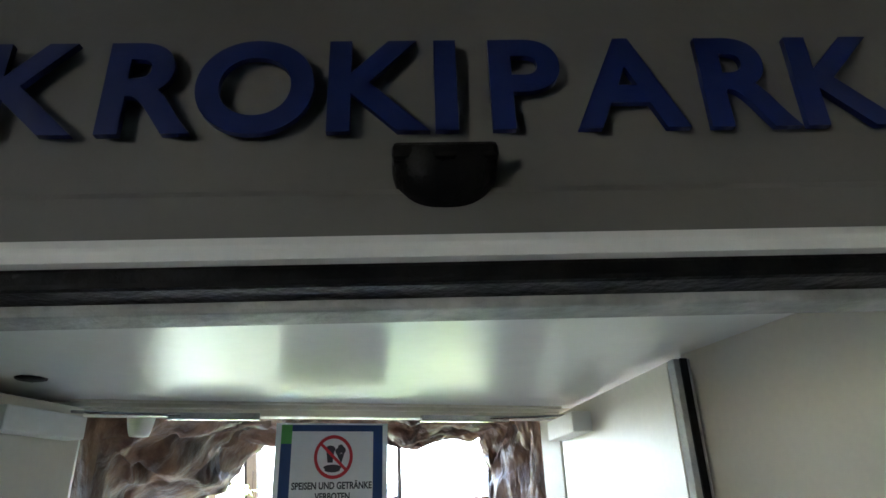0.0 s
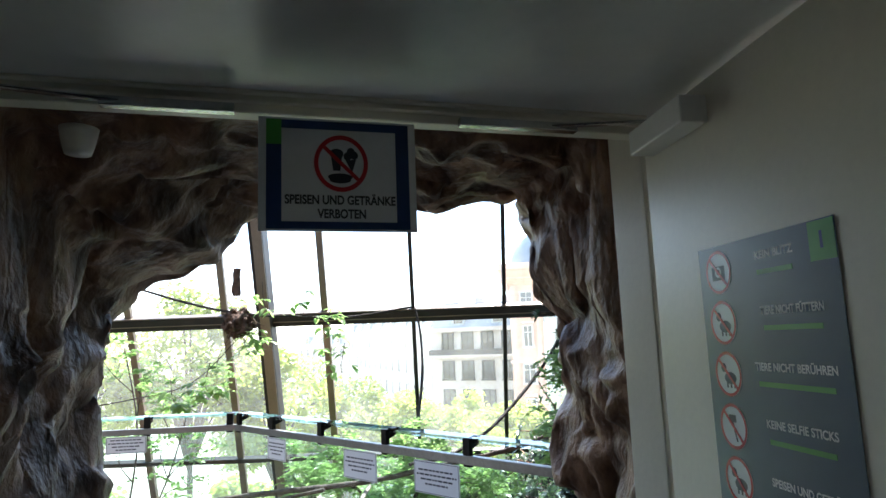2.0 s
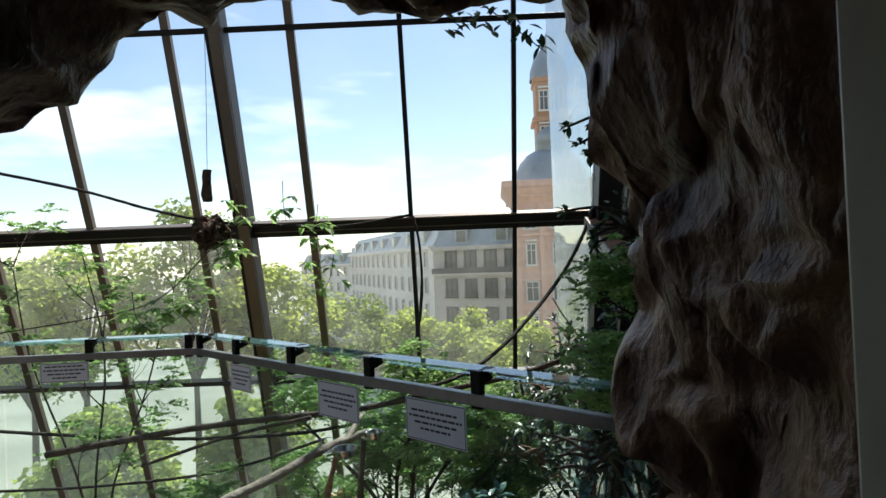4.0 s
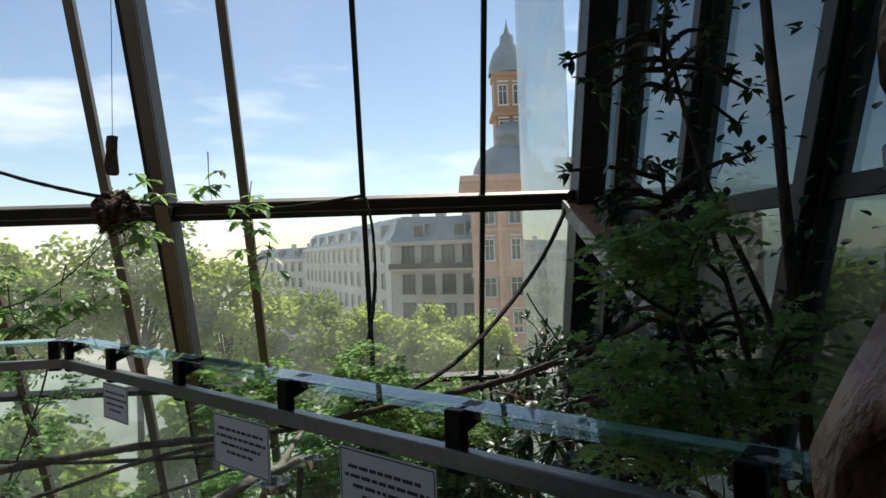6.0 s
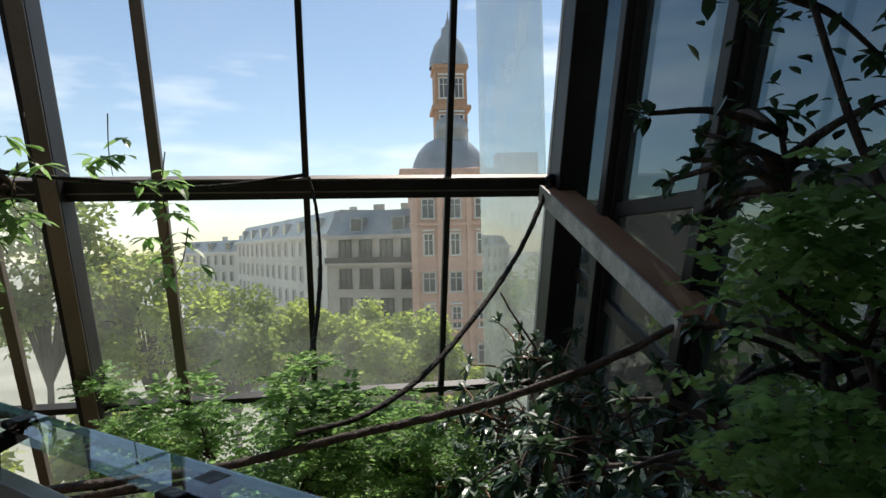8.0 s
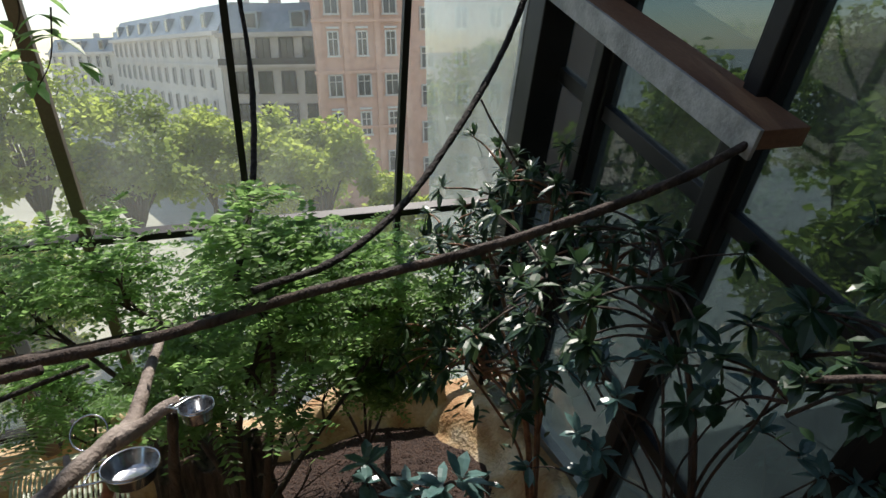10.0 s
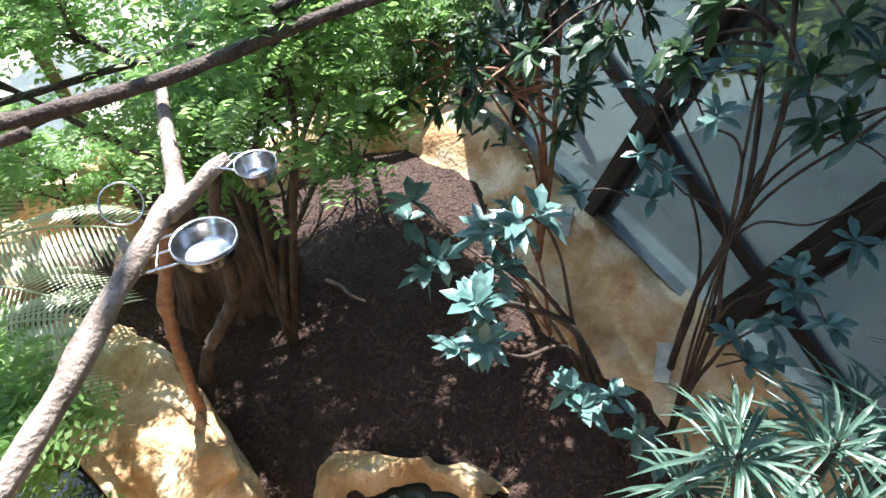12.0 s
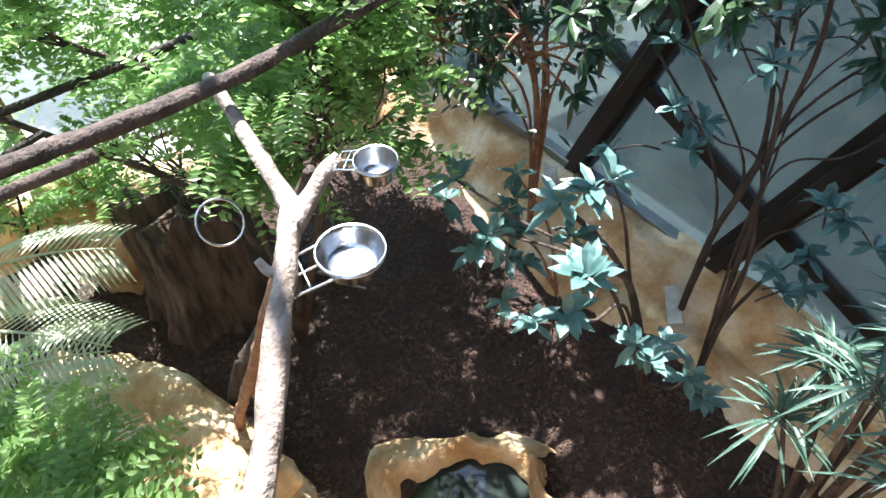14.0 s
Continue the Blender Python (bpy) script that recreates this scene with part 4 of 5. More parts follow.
def bowl(at, r, arm_to, label):
    e = new("food_bowl")
    e.location = at
    tagged(e, label, "bowl", "food bowls")
    prof = [(r, 0.0), (r * 1.05, 0.004), (r * 1.05, 0.0), (r * 0.95, -0.012), (r * 0.86, -0.055), (r * 0.78, -0.062), (r * 0.3, -0.06)]
    inner = [(r, 0.002), (r * 0.9, -0.012), (r * 0.8, -0.05), (r * 0.7, -0.056), (0.002, -0.056)]
    for nm, pf in (("bowl_shell", prof), ("bowl_inside", inner)):
        n = 48
        v = [(q * math.cos(math.tau * k / n), q * math.sin(math.tau * k / n), z) for q, z in pf for k in range(n)]
        mesh_ob(nm, v, [(i * n + k, i * n + (k + 1) % n, (i + 1) * n + (k + 1) % n, (i + 1) * n + k) for i in range(len(pf) - 1) for k in range(n)], "inox", True, e)
    n = 40
    tube("holder_ring", [(r * 1.02 * math.cos(math.tau * k / n), r * 1.02 * math.sin(math.tau * k / n), -0.008) for k in range(n + 1)], 0.004, 0.004, "inox", e, 90, 6, 0)
    d = Vector(arm_to) - Vector(at)
    s = Vector((-d.y, d.x, 0)).normalized() * r * 0.75
    u = d.normalized()
    for g in (-1, 0, 1):
        tube("holder_wire", [u * r * (0.7 if g else 1.0) + s * g, d * 0.7 + s * g * 0.95, d + s * g * 0.9], 0.004, 0.004, "inox", e, 6, 6, 0)
    tube("holder_cross", [d + s, d, d - s], 0.004, 0.004, "inox", e, 6, 6, 0)
    tube("holder_cross", [d * 0.75 + s, d * 0.75, d * 0.75 - s], 0.004, 0.004, "inox", e, 6, 6, 0)
    return e


bowl((-0.99, 6.47, 0.08), 0.088, (-1.16, 6.5, 0.05), "stainless steel food bowl in a wire holder")
bowl((-0.785, 6.66, 0.15), 0.06, (-0.86, 6.74, 0.13), "stainless steel food bowl clipped to the pole")
n = 40
hoop = tube("wire_hoop", [(-1.2 + 0.065 * math.cos(math.tau * k / n), 6.85 + 0.045 * math.sin(math.tau * k / n), 0.0 + 0.05 * math.sin(math.tau * k / n)) for k in range(n + 1)], 0.004, 0.004, "inox", None, 90, 6, 0)
tagged(hoop, "empty wire bowl ring hanging beside the pole", "wire ring")

# nest and cork tube at the rope
nest = new("hanging_nest")
tagged(nest, "brown bromeliad nest of cork and roots on the rope", "nest")
rng = random.Random(12)
c = Vector((-2.48, 7.78, 1.86))
parts = [tube_data([c + rand_dir(rng) * 0.14, c + rand_dir(rng) * 0.18, c + rand_dir(rng) * 0.16], 0.03, 0.014, 8, 6, 0.5) for _ in range(46)]
parts += [tube_data([c + rand_dir(rng) * 0.1, c + Vector((rng.uniform(-.2, .2), 0, rng.uniform(-.3, .1))), c + Vector((rng.uniform(-.3, .3), 0, rng.uniform(-.5, .1)))], 0.005, 0.003, 8, 4, 0.2) for _ in range(14)]
mesh_ob("nest_body", *joined(parts), "cork", True, nest)
cork = tube("cork_tube", [(-2.54, 7.86, 2.18), (-2.54, 7.86, 2.3), (-2.53, 7.86, 2.5)], 0.05, 0.04, "cork", None, 16, 10, 0.5)
tagged(cork, "hanging brown cork bark tube", "cork tube")
tagged(tube("hanging_wire", [(-2.53, 7.86, 2.48), (-2.53, 7.9, 4.0), (-2.53, 7.7, 5.5)], 0.003, 0.003, "steel", None, 8, 5, 0), "thin wire holding the cork tube", "wire")


# ---- plants ----
def branching(rng, root, ways, r0, out_tips, depth=2, spread=0.6, keep=0.65):
    """Tube data of a limb through the points in ways and of its twigs; tips are gathered with their directions."""
    parts = [tube_data([root] + ways, r0, r0 * 0.4, 14 if depth else 8, 7, 0.25)]
    line = spline([root] + ways, 12)
    out_tips.append((line[-1], line[-1] - line[-2]))
    if depth > 0:
        for k in range(rng.randint(4, 6)):
            i = rng.randint(4, 11)
            p = line[i]
            d = ((line[i] - line[i - 1]).normalized() + rand_dir(rng, -0.5, 0.8) * 1.1).normalized()
            L = spread * rng.uniform(0.6, 1.2)
            parts += branching(rng, p, [p + d * L * 0.5 + rand_dir(rng) * L * 0.1, p + d * L + rand_dir(rng) * L * 0.15], r0 * 0.45, out_tips, depth - 1, spread * keep, keep)
    return parts


def feather_tree(label, base, limbs, seed, mat, per_tip=5, length=0.28, leaflet=0.055, width=0.02, r0=0.03, spread=0.45, extra=(), pairs=9, floor_z=-9.0):
    rng = random.Random(seed)
    e = plant("feathery_tree", label, "tree", base)
    tips, wood = [], []
    for l in limbs:
        wood += branching(rng, Vector(base), [Vector(p) for p in l], r0, tips, 2, spread)
    part(e, "branches", joined(wood), "bark", smooth=True)
    leaves = []
    for p, d in tips:
        if p.z < floor_z:
            continue
        for _ in range(per_tip):
            leaves += feather(p + rand_dir(rng) * 0.05, d.normalized() * 0.6 + rand_dir(rng, -0.4, 0.6), rng, length * rng.uniform(0.7, 1.2), pairs, leaflet, width)
    for (c, s, k) in extra:
        for _ in range(k):
            q = Vector(c) + Vector([a * b for a, b in zip(rand_dir(rng) * rng.uniform(0.4, 1), s)])
            leaves += feather(q, rand_dir(rng, -0.5, 0.5), rng, length, pairs, leaflet, width)
    part(e, "foliage", joined(leaves), mat, "stuff")


def rosette_shrub(label, base, stems, seed, mat, leaf=(0.13, 0.045), r0=0.022, per=10, bark="bark", extra=0.3, twigs=3, name="leathery_shrub", category="shrub", cloud=0):
    rng = random.Random(seed)
    e = plant(name, label, category, base)
    wood, leaves = [], []
    for si, s in enumerate(stems):
        pts = [Vector(p) for p in s]
        wood.append(tube_data([Vector(base)] + pts if len(s) > 1 else [Vector(base), (Vector(base) + pts[0]) / 2 + rand_dir(rng) * 0.08, pts[0]], r0 if si < 2 else r0 * 0.5, r0 * 0.4 if si < 2 else r0 * 0.22, 26, 7, 0.3))
        tip = pts[-1]
        leaves += rosette(tip, (0, 0, 1), rng, per, *leaf)
        for _ in range(twigs):
            d = rand_dir(rng, -0.4, 0.6) * extra * rng.uniform(0.5, 1.1)
            q = tip - Vector((0, 0, rng.uniform(0, 0.25)))
            wood.append(tube_data([q, q + d * 0.5 + Vector((0, 0, 0.03)), q + d], r0 * 0.4, r0 * 0.2, 8, 5, 0.2))
            leaves += rosette(q + d, d + Vector((0, 0, 0.2)), rng, per, *leaf)
        line = spline(pts, 20)
        for _ in range(cloud):
            c = line[rng.randint(4, 19)] + rand_dir(rng) * extra * rng.random() ** 0.7
            leaves.append(leaf_data(c, rand_dir(rng, -0.8, 0.5), leaf[0] * rng.uniform(0.6, 1), leaf[1], 0.2, 0.2))
    part(e, "stems", joined(wood), bark, smooth=True)
    part(e, "foliage", joined(leaves), mat, "stuff")


feather_tree("feathery bright green tree before the glass front", (-0.75, 7.95, -2.3),
             [[(-0.75, 7.8, -1.2), (-0.65, 7.6, -0.3), (-0.2, 8.0, 0.0)], [(-0.8, 7.9, -1.3), (-0.9, 8.2, -0.4), (-1.3, 8.4, -0.1)], [(-0.7, 7.8, -1.4), (-0.3, 8.2, -0.7), (0.4, 8.5, -0.2)],
              [(-0.6, 7.6, -0.9), (-0.5, 7.5, -0.2), (-0.5, 7.8, 0.35)], [(-0.9, 8.1, -1.1), (-1.6, 8.6, -0.5), (-2.1, 8.9, -0.1)], [(-0.7, 7.9, -1.5), (0.1, 8.7, -1.0), (0.5, 9.1, -0.7)]],
             5, "fresh", 9, 0.26, 0.065, 0.024, 0.028, 0.42, floor_z=-0.62, extra=(((-0.4, 8.75, -0.15), (1.1, 0.35, 0.5), 420), ((0.5, 8.85, -0.35), (0.6, 0.35, 0.5), 220)))
feather_tree("feathery green shrub beside the boulders", (-2.2, 7.0, -2.25),
             [[(-2.2, 6.9, -1.6), (-2.1, 6.7, -1.0)], [(-2.3, 7.2, -1.5), (-2.4, 7.5, -0.9)], [(-2.5, 6.8, -1.5), (-2.8, 6.9, -0.9)]], 9, "fresh", 7, 0.3, 0.065, 0.026, 0.014, 0.35)
feather_tree("thin-leaved tree by the glass front", (-3.9, 8.2, -2.3),
             [[(-3.9, 8.1, -0.8), (-3.7, 8.0, 0.6), (-3.9, 8.0, 1.7)], [(-3.8, 8.2, -0.9), (-3.4, 8.2, 0.2), (-3.2, 8.2, 0.9)], [(-4.1, 8.2, -0.8), (-4.6, 8.2, 0.6), (-4.7, 8.1, 1.6)]], 15, "fresh", 3, 0.24, 0.07, 0.035, 0.016, 0.5, pairs=6)
feather_tree("low feathery green bush along the front", (-1.9, 9.3, -2.2),
             [[(-1.9, 9.2, -1.7), (-1.8, 9.1, -1.2)], [(-1.4, 9.3, -1.5), (-1.0, 9.3, -0.9)]], 16, "fresh", 6, 0.3, 0.08, 0.026, 0.02, 0.45)
feather_tree("feathery green bush at the glass front's foot", (0.25, 9.45, -2.2),
             [[(0.25, 9.4, -1.6), (0.3, 9.3, -0.9)], [(0.0, 9.4, -1.5), (-0.3, 9.3, -0.9)], [(0.5, 9.3, -1.5), (0.75, 9.1, -0.9)], [(0.3, 9.2, -1.5), (0.4, 8.9, -0.8)]], 17, "fresh", 7, 0.28, 0.07, 0.026, 0.016, 0.36, floor_z=-1.5)
# broad dark crowns before the side wall
rosette_shrub("tall dark-leaved tree with twin reddish stems", (1.12, 7.75, -2.1),
              [[(1.1, 7.8, -1.2), (1.02, 7.95, -0.4), (0.9, 8.1, 0.2)], [(1.2, 7.85, -1.2), (1.25, 8.0, -0.3), (1.3, 7.9, 0.55)], [(1.05, 7.8, -1.3), (0.75, 7.9, -0.7), (0.55, 8.1, -0.35)],
               [(1.2, 7.8, -1.0), (1.35, 7.6, -0.3), (1.4, 7.4, 0.35)], [(1.1, 7.85, -1.0), (1.0, 8.3, -0.3), (0.8, 8.6, 0.1)], [(1.15, 7.8, -0.9), (1.2, 8.2, 0.0), (1.1, 8.3, 0.6)],
               [(1.1, 7.8, -1.1), (0.85, 7.7, -0.6), (0.7, 7.6, -0.3)], [(1.1, 8.0, -1.0), (0.6, 8.6, -0.7), (0.3, 8.9, -0.5)]], 21, "dark", (0.13, 0.036), 0.026, 15, "redbark", 0.42, 15, "tall_shrub", "tree", 30)
rosette_shrub("dark glossy-leaved tree before the side glass", (1.3, 6.5, -2.0),
              [[(1.26, 6.5, -1.3), (1.3, 6.45, -0.7), (1.2, 6.4, -0.1), (1.05, 6.45, 0.45)], [(1.26, 6.5, -1.3), (1.31, 6.47, -0.7), (1.4, 6.7, -0.1), (1.3, 6.9, 0.55)], [(1.26, 6.5, -1.3), (1.3, 6.4, -0.6), (1.25, 6.1, 0.0), (1.15, 5.9, 0.4)],
               [(1.25, 6.5, -1.3), (1.27, 6.5, -0.8), (1.05, 6.85, -0.2), (0.85, 7.1, 0.35)], [(1.27, 6.5, -1.3), (1.32, 6.42, -0.5), (1.45, 6.1, 0.1), (1.4, 5.7, 0.5)], [(1.27, 6.5, -1.3), (1.25, 6.7, -0.8), (1.15, 7.2, -0.3), (1.1, 7.5, 0.1)]],
              22, "dark", (0.12, 0.05), 0.022, 12, "bark", 0.42, 8, "tall_shrub", "tree", 0)
rosette_shrub("blue-green leathery shrub rooted in the mulch", (0.8, 6.3, -2.3),
              [[(0.62, 6.38, -1.6), (0.35, 6.4, -0.98), (-0.05, 6.3, -0.5), (-0.24, 6.25, -0.36)], [(0.5, 6.4, -1.3), (0.2, 6.45, -0.7), (-0.02, 6.6, -0.4)], [(0.4, 6.4, -1.1), (0.3, 6.5, -0.6), (0.2, 6.55, -0.35)],
               [(0.3, 6.5, -1.0), (0.05, 6.9, -0.75), (-0.1, 7.15, -0.62)], [(0.3, 6.5, -1.0), (0.1, 6.95, -0.95), (-0.05, 6.95, -0.85)], [(0.4, 6.4, -1.2), (0.05, 6.35, -0.95), (-0.12, 6.38, -0.8)],
               [(0.6, 6.3, -1.8), (0.35, 6.25, -1.4), (0.25, 6.22, -1.15)], [(0.7, 6.3, -1.9), (0.6, 6.25, -1.6), (0.5, 6.2, -1.35)], [(0.7, 6.25, -2.0), (0.6, 6.1, -1.75), (0.58, 6.05, -1.55)]],
              31, "bluegreen", (0.15, 0.054), 0.024, 11, "bark", 0.13, 1)
rosette_shrub("slender blue-green shrub on the bank", (0.95, 6.1, -2.2),
              [[(1.0, 6.15, -1.6), (1.05, 6.2, -1.1), (1.05, 6.3, -0.7), (1.1, 6.5, 0.1)], [(1.0, 6.15, -1.6), (1.0, 6.1, -1.2), (0.95, 6.05, -0.95)], [(1.05, 6.2, -1.1), (1.1, 6.1, -0.8), (1.1, 6.0, -0.6)], [(1.05, 6.3, -0.7), (1.25, 6.1, -0.45), (1.45, 5.95, -0.2)],
               [(1.05, 6.3, -0.7), (0.95, 6.55, -0.5), (0.85, 6.75, -0.4)], [(1.05, 6.3, -0.6), (1.25, 6.4, -0.3), (1.4, 6.3, 0.0)], [(1.05, 6.35, -0.4), (0.9, 6.5, -0.1), (0.85, 6.6, 0.05)]],
              32, "bluegreen", (0.12, 0.046), 0.016, 10, "bark", 0.26, 3)
rosette_shrub("thin shrub with blue-green rosettes near the ledge", (0.9, 7.2, -2.25), [[(0.75, 7.3, -1.8), (0.5, 7.35, -1.45)], [(0.8, 7.3, -1.6), (0.65, 7.5, -1.2)], [(0.6, 7.2, -1.7), (0.35, 7.2, -1.5)]], 33, "bluegreen", (0.14, 0.048), 0.014, 11, "redbark", 0.18, 2)
# strap-leaved shrub below the balustrade
rng = random.Random(41)
e = plant("strap_leaf_shrub", "grey-green strap-leaved shrub below the balustrade", "shrub", (0.4, 5.25, -2.3))
leaves, wood = [], []
for k, p in enumerate(((0.16, 5.45, -0.35), (0.39, 5.35, -0.3), (0.59, 5.3, -0.25), (0.74, 5.15, -0.1), (0.44, 5.6, -0.65), (0.24, 5.2, -0.35), (0.49, 5.0, -0.2), (0.74, 5.45, -0.5), (0.94, 5.3, -0.3), (0.29, 5.6, -0.9), (0.69, 5.6, -0.9), (0.59, 4.9, -0.1), (0.12, 5.15, -0.55))):
    p = Vector(p)
    wood.append(tube_data([e.location, (e.location + p) / 2 + Vector((0.1, 0, 0)), p], 0.02, 0.01, 14, 6, 0.2))
    for _ in range(48):
        d = rand_dir(rng, -0.1, 1.0)
        leaves.append(leaf_data(p - Vector((0, 0, rng.uniform(0, 0.12))), d, rng.uniform(0.2, 0.34), rng.uniform(0.011, 0.018), rng.uniform(0.3, 0.7), 0.3))
part(e, "stems", joined(wood), "bark", smooth=True)
part(e, "foliage", joined(leaves), "strap", "stuff")
# dark climber tree beside the walkway
rosette_shrub("dark climbing tree with crooked trunks near the walkway", (1.31, 4.55, -2.2),
              [[(1.26, 4.6, -0.6), (1.21, 4.65, 0.8), (1.16, 4.7, 2.2), (1.11, 4.75, 3.2)], [(1.16, 4.6, -0.5), (0.91, 4.9, 0.4), (0.76, 5.1, 0.95)], [(1.16, 4.7, 0.2), (0.96, 4.95, 1.1), (0.88, 5.0, 1.75)], [(1.26, 4.7, 0.6), (1.01, 4.9, 1.7), (0.91, 5.0, 2.3)],
               [(1.26, 4.6, 0.0), (1.11, 4.8, 0.6), (1.01, 5.0, 1.2)], [(1.16, 4.7, -0.4), (0.86, 5.0, 0.1), (0.66, 5.2, 0.5)], [(1.41, 4.4, 0.2), (1.46, 4.4, 1.5), (1.41, 4.5, 2.6)]],
              51, "dark", (0.056, 0.033), 0.035, 13, "bark", 0.34, 14, "climbing_tree", "tree", 150)
feather_tree("dense dark feathery climber beside the walkway", (1.25, 4.5, -2.2),
             [[(1.2, 4.5, -0.6), (0.95, 4.55, 0.5), (0.75, 4.6, 1.2)], [(1.2, 4.5, -0.4), (1.0, 4.6, 0.4), (0.7, 4.65, 0.75)], [(1.2, 4.5, -0.2), (1.0, 4.5, 0.8), (0.85, 4.55, 1.5)]],
             54, "fresh", 3, 0.16, 0.045, 0.022, 0.02, 0.2, extra=(((0.68, 4.62, 1.4), (0.18, 0.15, 0.14), 70), ((0.6, 4.6, 0.95), (0.22, 0.15, 0.28), 120)), pairs=7)
# vine sprays
rng = random.Random(61)
for at, k, lab in (((-1.85, 8.15, 2.15), 7, ""), ((-1.55, 8.25, 1.9), 8, ""), ((-1.5, 8.25, 1.6), 7, ""), ((-1.4, 8.2, 1.35), 5, ""), ((-2.4, 7.75, 1.62), 6, ""), ((-2.62, 7.2, 1.2), 14, ""), ((-2.95, 7.2, 1.08), 11, ""), ((-2.25, 7.7, 1.75), 7, ""), ((-2.2, 7.8, 2.08), 4, "")):
    at = Vector(at)
    e = plant("vine_spray", "bright green vine spray hanging before the glass", "vine", at)
    e["group"] = "vine sprays"
    q = [at + Vector((rng.uniform(-.05, .05), 0, 0.25)), at, at + Vector((rng.uniform(-.2, .2), 0, -0.18))]
    part(e, "tendril", tube_data(q, 0.005, 0.003, 12, 5, 0.2), "bark", smooth=True)
    lv = []
    for _ in range(k):
        p = at + Vector((rng.uniform(-.16, .16), rng.uniform(-.05, .05), rng.uniform(-.12, .12)))
        for j in range(4):
            lv.append(leaf_data(p, rand_dir(rng, -0.5, 0.3), rng.uniform(0.1, 0.17), 0.06, 0.3, 0.25))
    part(e, "leaves", joined(lv), "fresh", "stuff")
tagged(tube("creeper", [(-4.2, 7.2, 1.0), (-3.4, 7.2, 1.1), (-2.8, 7.3, 1.25), (-2.45, 7.7, 1.7)], 0.007, 0.005, "bark", None, 40, 6, 0.2), "thin bare vine stem", "vine")
# top vine over the portal
e = plant("hanging_vine", "dark vine hanging over the portal", "vine", (0.25, 5.0, 2.95))
lv = []
for k in range(46):
    t = k / 45
    p = Vector((-0.1 + 0.55 * t, 5.0, 2.8 - 0.35 * max(0, t - 0.55) + rng.uniform(-.07, .07)))
    lv.append(leaf_data(p, rand_dir(rng, -0.8, 0.2), 0.07, 0.04, 0.2, 0.2))
part(e, "leaves", joined(lv), "dark", "stuff")
part(e, "tendril", tube_data([(-0.2, 5.0, 3.1), (0.15, 5.0, 2.85), (0.45, 5.0, 2.6)], 0.005, 0.003, 10, 5), "bark")


def palm_frond(base, way, length, n, seed):
    rng = random.Random(seed)
    w = Vector(way).normalized()
    s = w.cross(Vector((0, 0, 1))).normalized()
    e = plant("palm_frond", "palm frond by the boulders, coloured pale as if sunlit", "palm", base)
    e["group"] = "palm fronds"
    line = [Vector(base) + w * length * t - Vector((0, 0, 0.35 * length * t * t)) for t in [i / 12 for i in range(13)]]
    part(e, "rib", tube_data(line, 0.012, 0.004, 20, 6, 0), "palm", smooth=True)
    lv = []
    for i in range(n):
        t = 0.12 + 0.88 * i / n
        c = Vector(base) + w * length * t - Vector((0, 0, 0.35 * length * t * t))
        for g in (-1, 1):
            lv.append(leaf_data(c, s * g + w * 0.6 - Vector((0, 0, 0.15)), 0.38 * (1.1 - 0.7 * abs(t - 0.4)), 0.022, 0.35, 0.4))
    part(e, "leaflets", joined(lv), "palm", "stuff")


for k, (b, w, L) in enumerate((((-2.35, 8.75, -1.35), (1, -0.35, 0.45), 1.0), ((-2.45, 8.6, -1.5), (0.9, -0.75, 0.4), 1.0), ((-2.5, 8.2, -1.55), (1, -0.35, 0.5), 0.9), ((-2.5, 8.1, -1.6), (0.7, -0.8, 0.35), 0.9),
                               ((-2.45, 8.6, -1.4), (0.2, 0.5, 0.7), 0.9), ((-2.9, 7.9, -1.6), (0.5, -0.9, 0.5), 0.8))):
    palm_frond(b, w, L, 24, 70 + k)
rng = random.Random(80)
e = plant("orange_flower", "orange flower beside the pool", "flower", (-2.35, 6.6, -1.9))
part(e, "petals", joined([leaf_data(e.location + Vector((0, 0, 0.05)), rand_dir(rng, -0.2, 0.9), 0.07, 0.035, 0.2) for _ in range(14)]), "orange")
part(e, "stem", tube_data([e.location + Vector((0, 0, -0.4)), e.location + Vector((0.02, 0, -0.2)), e.location + Vector((0, 0, 0.05))], 0.006, 0.005, 8, 5), "fresh")

# ---- the city outside ----
SZ = -16.0
struct(mesh_ob("ground_street", [(-900, 10.6, SZ), (900, 10.6, SZ), (900, 1600, SZ), (-900, 1600, SZ)], [(0, 1, 2, 3)], "asphalt"), "pale sunlit street and square")
struct(box("wall_outer_base", (-30, 10.3, SZ), (1.9, 10.55, -2.6), "concrete"))
# added terrace slab, coloured dark so the lower side panes don't look bright
struct(box("terrace", (1.9, 2.0, -3.2), (9, 9, -2.5), "terrace_dark"), "dark terrace added outside the side glass")


